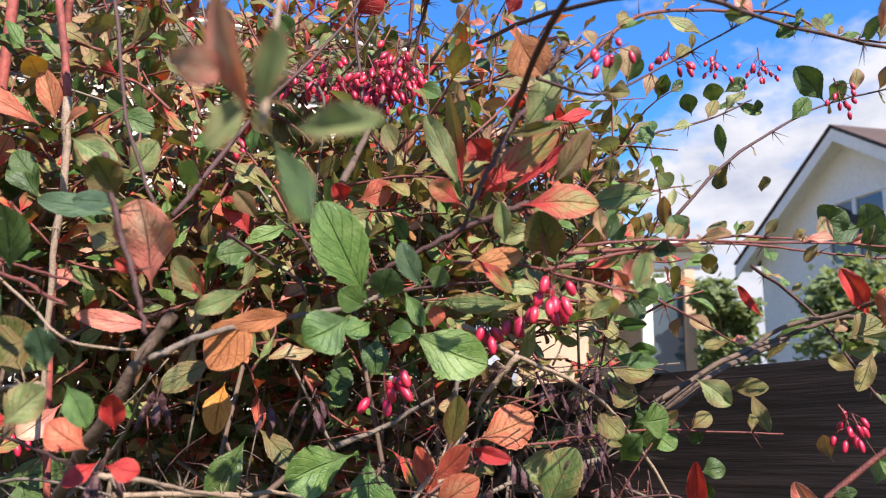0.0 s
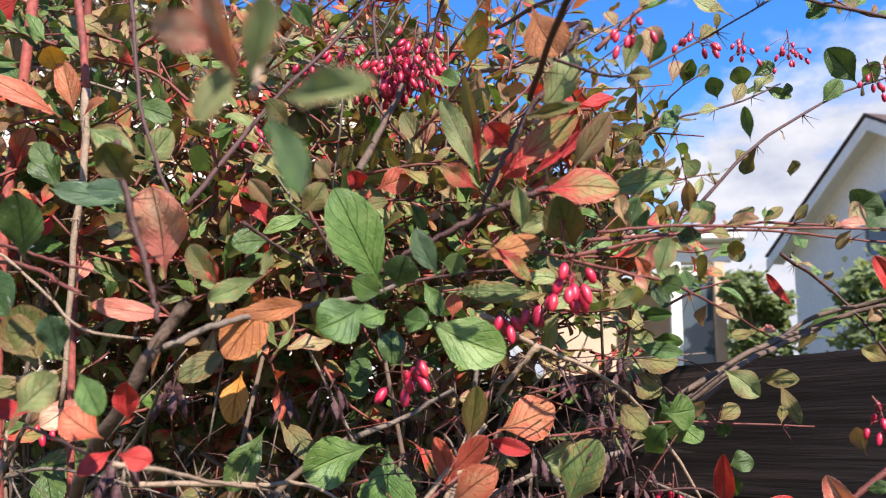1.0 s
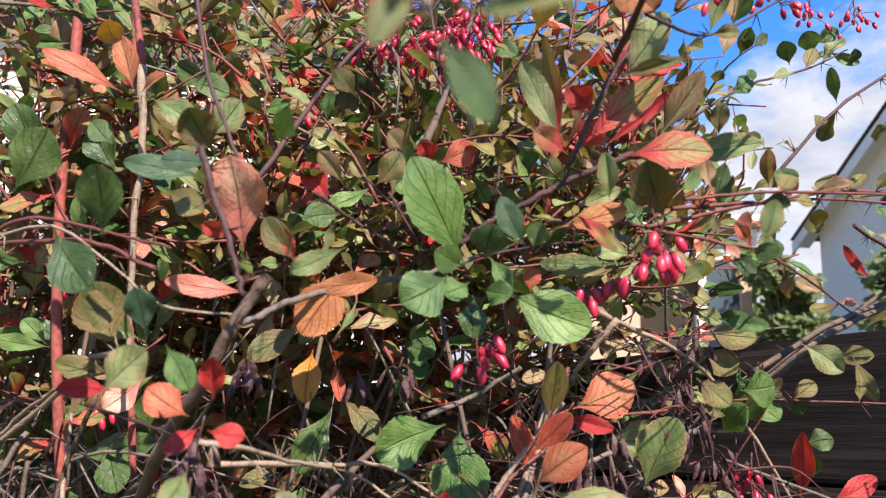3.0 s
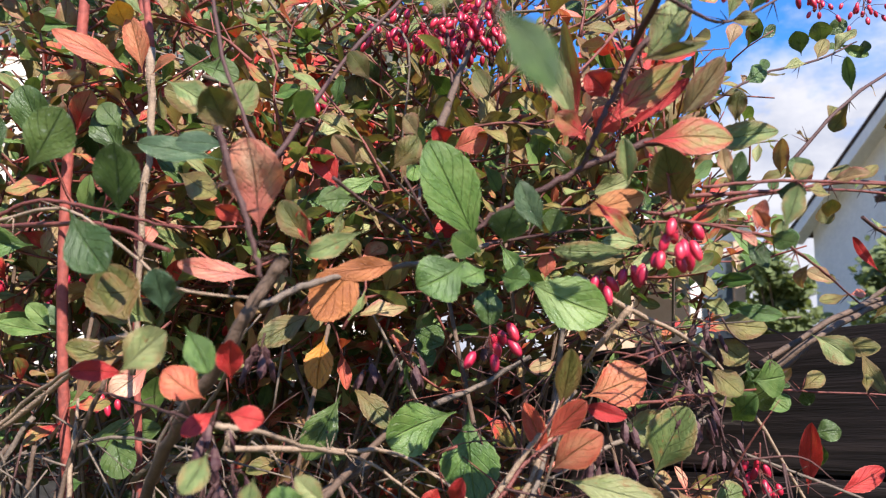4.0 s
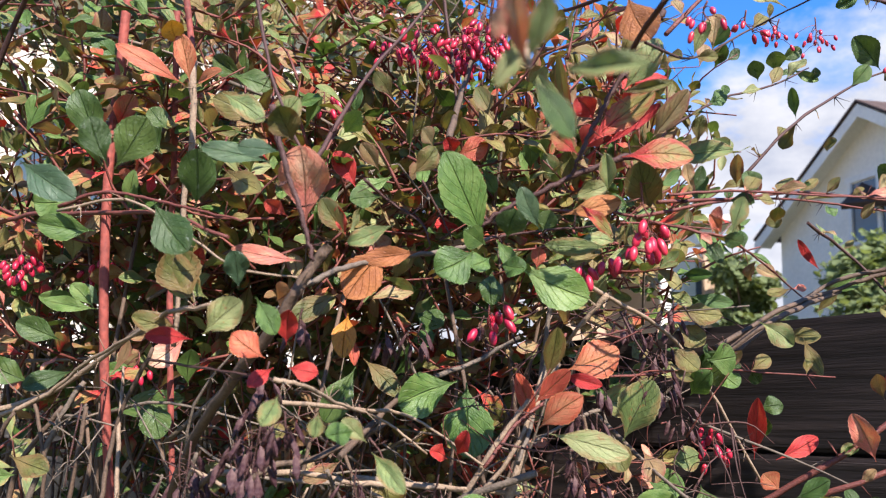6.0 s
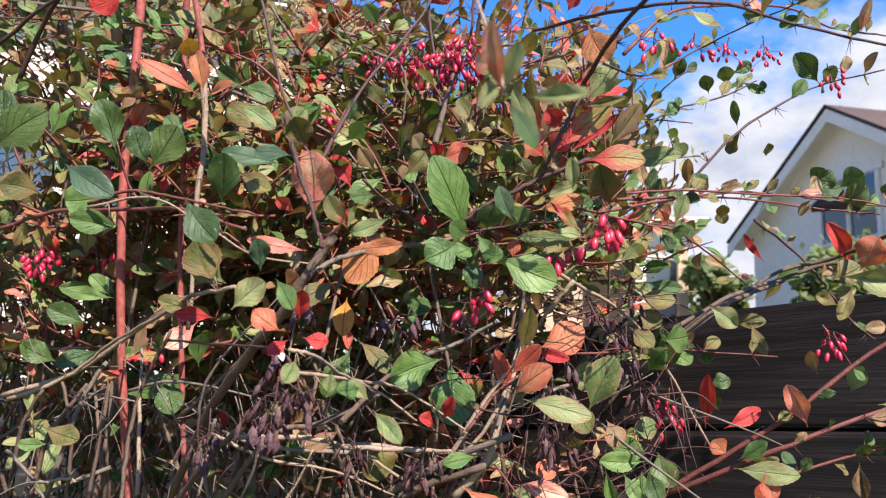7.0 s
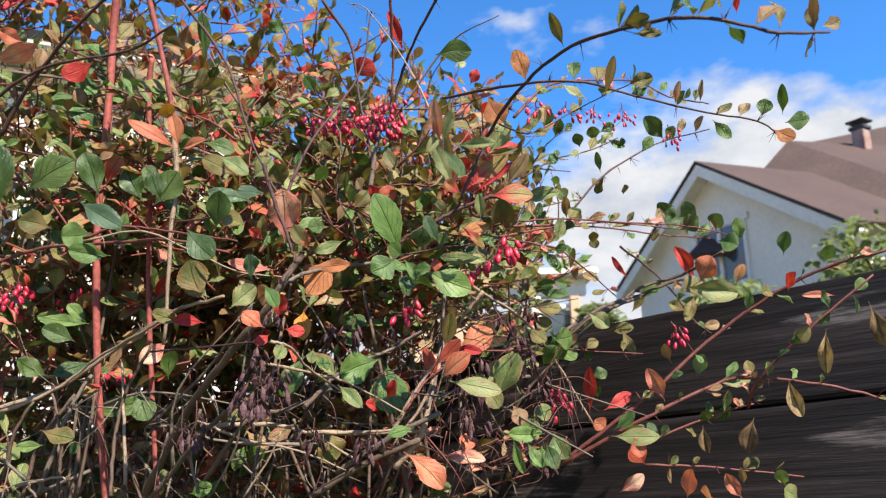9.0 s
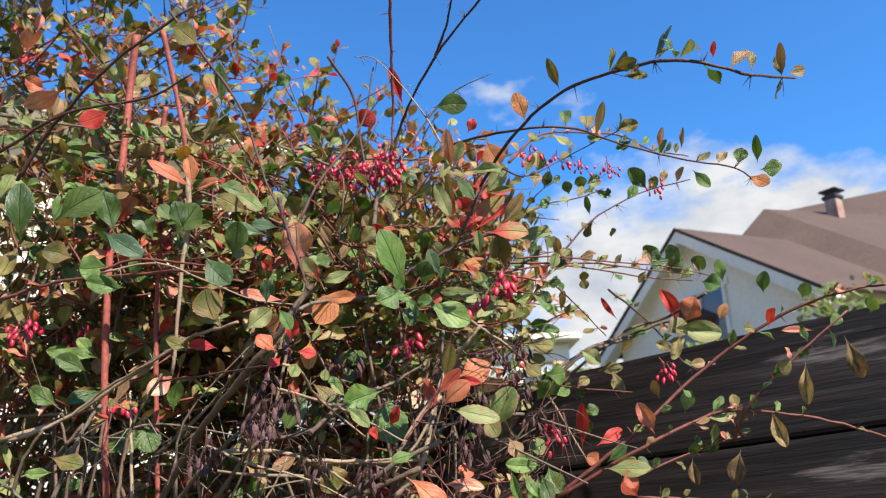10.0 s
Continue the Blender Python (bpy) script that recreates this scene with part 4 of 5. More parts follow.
leaf((0.203, 0.553, 1.723), (0.196, 0.541, 1.734), 0.011, "D")
leaf((0.234, 0.600, 1.748), (0.227, 0.585, 1.760), 0.014, "D")
leaf((0.266, 0.677, 1.790), (0.284, 0.674, 1.801), 0.012, "D")
leaf((0.262, 0.640, 1.768), (0.283, 0.640, 1.758), 0.008, "G")
leaf((0.322, 0.619, 1.759), (0.296, 0.605, 1.781), 0.019, "D")
leaf((0.312, 0.593, 1.749), (0.317, 0.576, 1.757), 0.013, "G")
leaf((0.195, 0.509, 1.611), (0.193, 0.495, 1.619), 0.009, "O")
leaf((0.227, 0.509, 1.662), (0.230, 0.496, 1.662), 0.009, "O")
leaf((0.110, 0.425, 1.625), (0.084, 0.420, 1.632), 0.013, "M")
leaf((-0.165, 0.429, 1.671), (-0.200, 0.413, 1.689), 0.012, "F")
leaf((-0.169, 0.452, 1.680), (-0.145, 0.433, 1.681), 0.010, "F")
leaf((-0.170, 0.446, 1.679), (-0.174, 0.436, 1.706), 0.012, "F")
leaf((-0.237, 0.386, 1.594), (-0.255, 0.375, 1.597), 0.016, "O")
leaf((-0.166, 0.415, 1.803), (-0.186, 0.401, 1.813), 0.020, "O")
leaf((0.053, 0.534, 1.814), (0.090, 0.527, 1.816), 0.022, "G")
leaf((-0.029, 0.557, 1.800), (-0.010, 0.548, 1.814), 0.022, "R")
leaf((0.076, 0.447, 1.740), (0.082, 0.441, 1.752), 0.010, "R")
leaf((0.367, 0.437, 1.520), (0.368, 0.446, 1.484), 0.014, "X")
leaf((0.404, 0.431, 1.542), (0.415, 0.433, 1.505), 0.018, "X")
leaf((0.337, 0.452, 1.481), (0.347, 0.455, 1.449), 0.015, "X")
leaf((0.323, 0.489, 1.449), (0.317, 0.494, 1.419), 0.020, "X")
leaf((0.283, 0.505, 1.443), (0.284, 0.501, 1.419), 0.013, "X")
leaf((0.253, 0.513, 1.465), (0.236, 0.504, 1.494), 0.014, "P")
leaf((0.307, 0.571, 1.579), (0.362, 0.566, 1.572), 0.022, "L")
leaf((0.282, 0.643, 1.578), (0.311, 0.629, 1.593), 0.014, "G")
leaf((0.354, 0.463, 1.556), (0.351, 0.443, 1.570), 0.010, "R")
leaf((0.383, 0.441, 1.549), (0.353, 0.442, 1.549), 0.006, "P")
leaf((0.199, 0.507, 1.436), (0.236, 0.488, 1.435), 0.015, "L")
leaf((0.232, 0.517, 1.410), (0.219, 0.512, 1.428), 0.017, "F")
leaf((0.311, 0.530, 1.481), (0.340, 0.520, 1.483), 0.013, "L")
leaf((0.101, 0.233, 1.661), (0.089, 0.215, 1.672), 0.006, "O")
leaf((0.123, 0.193, 1.653), (0.130, 0.179, 1.649), 0.008, "O")
leaf((0.125, 0.191, 1.646), (0.138, 0.184, 1.643), 0.005, "O")
leaf((0.173, 0.175, 1.649), (0.170, 0.166, 1.655), 0.003, "R")
leaf((0.220, 0.185, 1.648), (0.216, 0.176, 1.663), 0.005, "H")
leaf((0.243, 0.212, 1.666), (0.253, 0.209, 1.668), 0.008, "H")
leaf((0.353, 0.432, 1.702), (0.367, 0.418, 1.700), 0.017, "G")
leaf((0.368, 0.458, 1.721), (0.358, 0.436, 1.741), 0.009, "G")
leaf((0.331, 0.431, 1.706), (0.334, 0.425, 1.721), 0.013, "G")
leaf((0.333, 0.419, 1.690), (0.343, 0.405, 1.676), 0.013, "B")
leaf((0.337, 0.530, 1.746), (0.356, 0.532, 1.727), 0.012, "G")
leaf((0.149, 0.313, 1.666), (0.151, 0.290, 1.687), 0.006, "H")
leaf((0.084, 0.258, 1.651), (0.076, 0.250, 1.668), 0.011, "B")
leaf((0.077, 0.360, 1.690), (0.088, 0.362, 1.669), 0.018, "B")
leaf((0.176, 0.335, 1.688), (0.193, 0.330, 1.692), 0.011, "O")
leaf((0.217, 0.351, 1.680), (0.217, 0.339, 1.694), 0.005, "P")
leaf((0.250, 0.378, 1.694), (0.250, 0.370, 1.711), 0.004, "H")
leaf((0.320, 0.522, 1.628), (0.322, 0.505, 1.638), 0.016, "D")
leaf((0.266, 0.522, 1.637), (0.278, 0.512, 1.649), 0.020, "D")
leaf((0.287, 0.521, 1.640), (0.297, 0.506, 1.647), 0.019, "D")
leaf((0.341, 0.509, 1.612), (0.334, 0.501, 1.634), 0.011, "G")
leaf((0.360, 0.473, 1.591), (0.360, 0.463, 1.611), 0.012, "G")
leaf((0.375, 0.437, 1.577), (0.375, 0.424, 1.589), 0.011, "G")
leaf((0.430, 0.426, 1.561), (0.427, 0.414, 1.573), 0.013, "G")
leaf((0.322, 0.517, 1.615), (0.334, 0.502, 1.607), 0.019, "G")
leaf((0.158, 0.554, 1.508), (0.176, 0.530, 1.524), 0.023, "D")
leaf((0.169, 0.551, 1.510), (0.159, 0.539, 1.528), 0.022, "D")
leaf((0.118, 0.537, 1.445), (0.142, 0.527, 1.441), 0.018, "G")
leaf((0.081, 0.538, 1.493), (0.121, 0.531, 1.497), 0.021, "L")
leaf((0.140, 0.523, 1.429), (0.136, 0.523, 1.410), 0.021, "G")
leaf((0.033, 0.194, 1.586), (0.051, 0.182, 1.583), 0.006, "L")
leaf((0.027, 0.203, 1.588), (0.037, 0.197, 1.571), 0.006, "G")
leaf((0.026, 0.198, 1.589), (0.031, 0.192, 1.603), 0.006, "L")
leaf((0.026, 0.198, 1.588), (0.022, 0.187, 1.607), 0.007, "P")
leaf((0.024, 0.197, 1.597), (0.018, 0.181, 1.593), 0.006, "P")
leaf((0.025, 0.197, 1.595), (0.019, 0.196, 1.583), 0.005, "L")
leaf((0.080, 0.452, 1.478), (0.091, 0.448, 1.462), 0.015, "O")
leaf((0.078, 0.471, 1.437), (0.059, 0.462, 1.435), 0.013, "F")
leaf((0.047, 0.468, 1.426), (0.079, 0.453, 1.422), 0.012, "P")
leaf((0.113, 0.513, 1.465), (0.121, 0.508, 1.447), 0.015, "H")
leaf((0.136, 0.545, 1.454), (0.155, 0.541, 1.461), 0.016, "L")
leaf((0.136, 0.494, 1.440), (0.103, 0.482, 1.441), 0.013, "G")
leaf((0.159, 0.554, 1.440), (0.167, 0.544, 1.415), 0.020, "D")
leaf((0.141, 0.512, 1.432), (0.150, 0.511, 1.409), 0.014, "D")
leaf((0.105, 0.472, 1.438), (0.114, 0.477, 1.409), 0.008, "G")
leaf((0.119, 0.485, 1.434), (0.131, 0.480, 1.413), 0.009, "G")
leaf((0.131, 0.472, 1.560), (0.156, 0.468, 1.556), 0.008, "G")
leaf((0.138, 0.529, 1.555), (0.166, 0.523, 1.552), 0.015, "O")
leaf((0.243, 0.632, 1.542), (0.268, 0.618, 1.544), 0.013, "O")
leaf((0.203, 0.567, 1.490), (0.217, 0.561, 1.494), 0.013, "D")
leaf((0.301, 0.549, 1.487), (0.302, 0.531, 1.508), 0.013, "S")
leaf((0.293, 0.513, 1.445), (0.280, 0.498, 1.455), 0.011, "D")
leaf((0.306, 0.521, 1.446), (0.310, 0.503, 1.459), 0.010, "G")
leaf((0.216, 0.497, 1.436), (0.220, 0.493, 1.418), 0.012, "F")
leaf((0.203, 0.510, 1.441), (0.219, 0.498, 1.455), 0.011, "G")
leaf((0.209, 0.549, 1.439), (0.197, 0.546, 1.450), 0.014, "F")
leaf((0.208, 0.523, 1.387), (0.228, 0.513, 1.402), 0.012, "P")
leaf((0.266, 0.515, 1.380), (0.264, 0.492, 1.407), 0.014, "P")
leaf((0.287, 0.516, 1.378), (0.279, 0.502, 1.392), 0.011, "P")
leaf((0.309, 0.497, 1.380), (0.290, 0.486, 1.403), 0.011, "P")
leaf((0.309, 0.493, 1.393), (0.302, 0.482, 1.408), 0.006, "H")
leaf((0.333, 0.469, 1.393), (0.327, 0.462, 1.407), 0.011, "G")
leaf((0.344, 0.471, 1.381), (0.327, 0.461, 1.392), 0.014, "L")
leaf((0.276, 0.545, 1.501), (0.263, 0.527, 1.518), 0.009, "H")
leaf((0.316, 0.567, 1.571), (0.302, 0.562, 1.543), 0.011, "O")
leaf((0.336, 0.518, 1.573), (0.342, 0.511, 1.591), 0.010, "B")
leaf((-0.226, 0.429, 1.602), (-0.248, 0.428, 1.599), 0.021, "G")
leaf((-0.207, 0.355, 1.605), (-0.178, 0.356, 1.587), 0.015, "S")
leaf((-0.274, 0.421, 1.594), (-0.260, 0.411, 1.607), 0.018, "O")
leaf((-0.084, 0.366, 1.614), (-0.104, 0.361, 1.615), 0.009, "S")
leaf((-0.067, 0.330, 1.608), (-0.071, 0.317, 1.620), 0.013, "O")
leaf((-0.125, 0.387, 1.651), (-0.101, 0.387, 1.636), 0.012, "L")
leaf((-0.272, 0.554, 1.731), (-0.301, 0.550, 1.756), 0.015, "G")
leaf((-0.283, 0.552, 1.759), (-0.318, 0.542, 1.760), 0.010, "G")
leaf((-0.214, 0.534, 1.773), (-0.255, 0.534, 1.777), 0.013, "G")
leaf((-0.191, 0.524, 1.809), (-0.209, 0.521, 1.816), 0.015, "O")
leaf((-0.147, 0.430, 1.749), (-0.149, 0.415, 1.786), 0.011, "D")
leaf((-0.160, 0.436, 1.727), (-0.129, 0.424, 1.730), 0.009, "O")
leaf((-0.175, 0.441, 1.700), (-0.175, 0.425, 1.709), 0.013, "Y")
leaf((-0.303, 0.479, 1.791), (-0.338, 0.483, 1.773), 0.018, "P")
leaf((-0.319, 0.480, 1.790), (-0.334, 0.469, 1.795), 0.014, "F")
leaf((-0.279, 0.532, 1.799), (-0.307, 0.532, 1.783), 0.019, "R")
leaf((0.023, 0.556, 1.826), (0.006, 0.535, 1.863), 0.011, "R")
leaf((-0.116, 0.429, 1.743), (-0.126, 0.415, 1.746), 0.009, "H")
leaf((-0.241, 0.525, 1.839), (-0.250, 0.515, 1.817), 0.013, "O")
leaf((-0.115, 0.532, 1.832), (-0.099, 0.525, 1.842), 0.013, "G")
leaf((-0.092, 0.533, 1.808), (-0.076, 0.517, 1.812), 0.011, "L")
leaf((-0.099, 0.420, 1.732), (-0.089, 0.414, 1.746), 0.009, "O")
leaf((-0.066, 0.537, 1.770), (-0.076, 0.524, 1.784), 0.013, "G")
leaf((-0.042, 0.427, 1.663), (-0.051, 0.418, 1.675), 0.010, "O")
leaf((0.014, 0.565, 1.750), (0.033, 0.555, 1.738), 0.013, "G")
leaf((0.038, 0.581, 1.727), (0.053, 0.570, 1.740), 0.014, "L")
leaf((-0.049, 0.340, 1.615), (-0.038, 0.324, 1.620), 0.009, "G")
leaf((-0.187, 0.458, 1.653), (-0.199, 0.456, 1.666), 0.013, "D")
leaf((-0.326, 0.574, 1.741), (-0.331, 0.556, 1.755), 0.015, "G")
leaf((-0.257, 0.521, 1.543), (-0.295, 0.517, 1.548), 0.011, "G")
leaf((-0.243, 0.460, 1.521), (-0.265, 0.449, 1.531), 0.014, "D")
leaf((-0.269, 0.546, 1.546), (-0.280, 0.531, 1.560), 0.012, "S")
leaf((-0.265, 0.468, 1.495), (-0.282, 0.451, 1.507), 0.015, "D")
leaf((-0.223, 0.445, 1.504), (-0.246, 0.433, 1.494), 0.011, "D")
leaf((-0.272, 0.609, 1.471), (-0.234, 0.603, 1.476), 0.014, "D")
leaf((-0.259, 0.448, 1.454), (-0.232, 0.444, 1.447), 0.014, "O")
leaf((-0.256, 0.452, 1.443), (-0.276, 0.451, 1.442), 0.008, "G")
leaf((-0.282, 0.604, 1.438), (-0.299, 0.607, 1.432), 0.010, "G")
leaf((-0.187, 0.510, 1.526), (-0.206, 0.500, 1.507), 0.016, "P")
leaf((-0.187, 0.520, 1.493), (-0.181, 0.506, 1.518), 0.014, "G")
leaf((-0.127, 0.380, 1.542), (-0.137, 0.374, 1.568), 0.021, "O")
leaf((-0.032, 0.354, 1.479), (-0.016, 0.345, 1.464), 0.009, "L")
leaf((-0.032, 0.343, 1.484), (-0.042, 0.338, 1.494), 0.007, "L")
leaf((-0.072, 0.485, 1.455), (-0.095, 0.484, 1.442), 0.011, "H")
leaf((-0.051, 0.488, 1.449), (-0.044, 0.490, 1.421), 0.025, "O")
leaf((0.022, 0.422, 1.449), (0.002, 0.419, 1.444), 0.010, "G")
leaf((0.013, 0.419, 1.432), (0.042, 0.420, 1.405), 0.018, "F")
leaf((-0.087, 0.508, 1.393), (-0.085, 0.490, 1.414), 0.011, "X")
leaf((-0.151, 0.464, 1.403), (-0.133, 0.460, 1.409), 0.012, "G")
leaf((-0.038, 0.545, 1.549), (-0.017, 0.535, 1.540), 0.018, "D")
leaf((-0.002, 0.659, 1.567), (0.010, 0.654, 1.558), 0.017, "D")
leaf((-0.230, 0.330, 1.604), (-0.200, 0.325, 1.624), 0.020, "D")
leaf((-0.311, 0.460, 1.633), (-0.314, 0.451, 1.682), 0.021, "D")
leaf((-0.237, 0.466, 1.641), (-0.249, 0.459, 1.679), 0.020, "D")
leaf((-0.215, 0.509, 1.651), (-0.231, 0.504, 1.682), 0.020, "D")

# ---- berries ----
def berry_mesh():
    bm = bmesh.new()
    bmesh.ops.create_uvsphere(bm, u_segments=12, v_segments=8, radius=1.0)
    for v in bm.verts:
        v.co.x *= 0.0024
        v.co.y *= 0.0024
        v.co.z = v.co.z * 0.0048 - 0.0048
        v.co.x *= 1.0 + 12 * (v.co.z + 0.0048)
        v.co.y *= 1.0 + 12 * (v.co.z + 0.0048)
    for f in bm.faces:
        f.smooth = True
    return bm


def husk_mesh(seed):
    """A shrivelled, ridged fruit hanging from its stalk."""
    rnd = random.Random(seed)
    bm = bmesh.new()
    bmesh.ops.create_icosphere(bm, subdivisions=1, radius=1.0)
    for v in bm.verts:
        v.co = Vector((v.co.x * 0.0024 * rnd.uniform(0.45, 1.15), v.co.y * 0.0016 * rnd.uniform(0.45, 1.15), v.co.z * 0.0058 - 0.0058))
    me = bpy.data.meshes.new("husk")
    bm.to_mesh(me)
    bm.free()
    me.materials.append(HUSK)
    return me


HUSKS = [husk_mesh(70 + k) for k in range(6)]
berry_data = None


def berry_cluster(x, y, z, count, spread=0.011, drop=0.022, size=1.0, seed=1, dead=False):
    """A hanging raceme: a drooping stalk with berries, or dried husks, on short stalklets."""
    global berry_data
    rnd = random.Random(seed)
    top = Vector((x, y, z))
    line = smooth_line([top, top + Vector((rnd.uniform(-1, 1) * spread * 0.3, rnd.uniform(-1, 1) * spread * 0.3, -drop * 0.5)), top + Vector((rnd.uniform(-1, 1) * spread * 0.5, 0, -drop))], 6)
    bm = bmesh.new()
    tube(bm, line, 0.0006, 0.0004, 4)
    ends = []
    for k in range(count):
        p = line[min(int((0.25 + 0.75 * k / count) * len(line)), len(line) - 1)]
        a = rnd.uniform(0, 6.28)
        e = p + Vector((math.cos(a), math.sin(a), rnd.uniform(-0.9, 0.1))) * spread * rnd.uniform(0.35, 1.0)
        tube(bm, [p, p.lerp(e, 0.5) + Vector((0, 0, 0.0012)), e], 0.0003, 0.00025, 3)
        ends.append((e, (e - p).normalized()))
    if dead:
        turns = []
        for e, way in ends:
            down = (Vector((0, 0, -1)) + way * 0.5).normalized()
            turns.append(Matrix.Translation(e) @ (-down).to_track_quat("Z", "Y").to_matrix().to_4x4())
        raceme = under_bush(part("dried_raceme", bm, BARK["dark"], label="dark stalk of shrivelled purple dried fruit"))
        for m in turns:
            ob = new("husk", rnd.choice(HUSKS))
            ob.parent = raceme
            ob.matrix_local = m
        return raceme
    cluster = under_bush(part("raceme", bm, BARK["red"], label="thin red stalk hung with bright oblong berries"))
    for e, way in ends:
        if berry_data is None:
            first = part("berry", berry_mesh(), BERRY)
            berry_data = first.data
            ob = first
        else:
            ob = new("berry", berry_data)
        ob.parent = cluster
        down = (Vector((0, 0, -1)) + way * rnd.uniform(0.3, 0.9)).normalized()
        ob.matrix_local = Matrix.Translation(e) @ (-down).to_track_quat("Z", "Y").to_matrix().to_4x4() @ Matrix.Diagonal((size, size, size * rnd.uniform(0.85, 1.15), 1))
    return cluster


berry_cluster(0.098, 0.406, 1.598, 9, 0.0120, 0.0170, 0.92, 1)
berry_cluster(0.089, 0.409, 1.587, 6, 0.0100, 0.0130, 0.92, 2)
berry_cluster(0.067, 0.437, 1.574, 4, 0.0063, 0.0069, 0.90, 3)
berry_cluster(0.017, 0.452, 1.558, 7, 0.0115, 0.0225, 1.00, 4)
berry_cluster(0.077, 0.437, 1.578, 3, 0.0038, 0.0050, 0.90, 5)
berry_cluster(-0.006, 0.554, 1.766, 28, 0.0194, 0.0218, 0.78, 6)
berry_cluster(-0.028, 0.553, 1.757, 26, 0.0193, 0.0218, 0.78, 7)
berry_cluster(0.011, 0.564, 1.768, 26, 0.0142, 0.0185, 0.78, 8)
berry_cluster(-0.016, 0.556, 1.754, 18, 0.0175, 0.0182, 0.78, 9)
berry_cluster(-0.040, 0.530, 1.762, 20, 0.0180, 0.0220, 0.85, 61)
berry_cluster(-0.014, 0.528, 1.756, 20, 0.0190, 0.0220, 0.85, 62)
berry_cluster(0.006, 0.532, 1.772, 20, 0.0160, 0.0240, 0.85, 63)
berry_cluster(-0.113, 0.546, 1.715, 10, 0.0123, 0.0144, 0.85, 10)
berry_cluster(-0.063, 0.534, 1.755, 10, 0.0157, 0.0164, 0.85, 11)
berry_cluster(-0.210, 0.727, 1.742, 9, 0.0109, 0.0115, 0.85, 12)
berry_cluster(-0.329, 0.539, 1.592, 12, 0.0140, 0.0233, 0.90, 13)
berry_cluster(-0.287, 0.582, 1.590, 10, 0.0121, 0.0128, 0.90, 14)
berry_cluster(0.262, 0.504, 1.536, 7, 0.0094, 0.0141, 0.70, 15)
berry_cluster(0.164, 0.538, 1.488, 7, 0.0092, 0.0242, 0.80, 16)
berry_cluster(0.170, 0.477, 1.740, 10, 0.0107, 0.0146, 0.62, 17)
berry_cluster(0.240, 0.607, 1.797, 10, 0.0118, 0.0176, 0.62, 18)
berry_cluster(0.289, 0.656, 1.822, 15, 0.0161, 0.0242, 0.62, 19)
berry_cluster(0.307, 0.572, 1.758, 9, 0.0123, 0.0169, 0.62, 20)
berry_cluster(0.124, 0.398, 1.706, 8, 0.0085, 0.0109, 0.62, 21)
berry_cluster(0.270, 0.506, 1.531, 4, 0.0074, 0.0172, 0.70, 22)
berry_cluster(0.163, 0.545, 1.482, 6, 0.0091, 0.0234, 0.85, 23)
berry_cluster(-0.350, 0.560, 1.588, 9, 0.0134, 0.0184, 0.90, 24)
berry_cluster(-0.305, 0.590, 1.586, 8, 0.0110, 0.0137, 0.90, 25)
berry_cluster(-0.238, 0.548, 1.514, 7, 0.0099, 0.0142, 0.90, 26)
berry_cluster(-0.190, 0.715, 1.735, 10, 0.0126, 0.0164, 0.85, 27)
berry_cluster(0.101, 0.500, 1.554, 9, 0.0097, 0.0159, 0.90, 28, True)
berry_cluster(0.123, 0.519, 1.546, 12, 0.0114, 0.0261, 1.00, 29, True)
berry_cluster(0.134, 0.521, 1.562, 9, 0.0076, 0.0191, 1.00, 30, True)
berry_cluster(0.010, 0.567, 1.549, 8, 0.0102, 0.0190, 1.00, 31, True)
berry_cluster(-0.026, 0.479, 1.539, 7, 0.0071, 0.0122, 1.00, 32, True)
berry_cluster(0.070, 0.469, 1.496, 9, 0.0077, 0.0186, 1.00, 33, True)
berry_cluster(0.080, 0.480, 1.489, 7, 0.0068, 0.0170, 1.00, 34, True)
berry_cluster(0.122, 0.504, 1.515, 9, 0.0096, 0.0181, 1.00, 35, True)
berry_cluster(0.142, 0.529, 1.498, 9, 0.0089, 0.0238, 1.00, 36, True)
berry_cluster(-0.044, 0.454, 1.532, 5, 0.0049, 0.0083, 1.00, 37, True)
berry_cluster(-0.072, 0.358, 1.494, 10, 0.0073, 0.0122, 1.00, 38, True)
berry_cluster(-0.081, 0.408, 1.542, 6, 0.0059, 0.0111, 1.00, 39, True)
berry_cluster(-0.094, 0.360, 1.485, 10, 0.0065, 0.0138, 1.00, 40, True)
berry_cluster(-0.083, 0.361, 1.494, 10, 0.0097, 0.0251, 1.00, 41, True)
berry_cluster(-0.136, 0.411, 1.472, 10, 0.0109, 0.0257, 1.00, 42, True)
berry_cluster(-0.011, 0.456, 1.450, 9, 0.0101, 0.0223, 1.00, 43, True)
berry_cluster(-0.054, 0.438, 1.458, 9, 0.0098, 0.0216, 1.00, 44, True)
berry_cluster(0.066, 0.463, 1.474, 9, 0.0109, 0.0227, 1.00, 45, True)
berry_cluster(0.148, 0.556, 1.432, 8, 0.0113, 0.0233, 1.00, 46, True)
berry_cluster(0.127, 0.510, 1.532, 9, 0.0101, 0.0347, 1.00, 47, True)
berry_cluster(0.080, 0.484, 1.517, 7, 0.0096, 0.0209, 1.00, 48, True)
berry_cluster(-0.087, 0.378, 1.515, 9, 0.0097, 0.0273, 1.00, 49, True)
berry_cluster(-0.152, 0.437, 1.468, 9, 0.0103, 0.0258, 1.00, 50, True)
berry_cluster(-0.011, 0.463, 1.453, 8, 0.0103, 0.0206, 1.00, 51, True)
berry_cluster(0.070, 0.463, 1.470, 9, 0.0113, 0.0247, 1.00, 52, True)
berry_cluster(-0.100, 0.395, 1.484, 8, 0.0098, 0.0214, 1.00, 53, True)

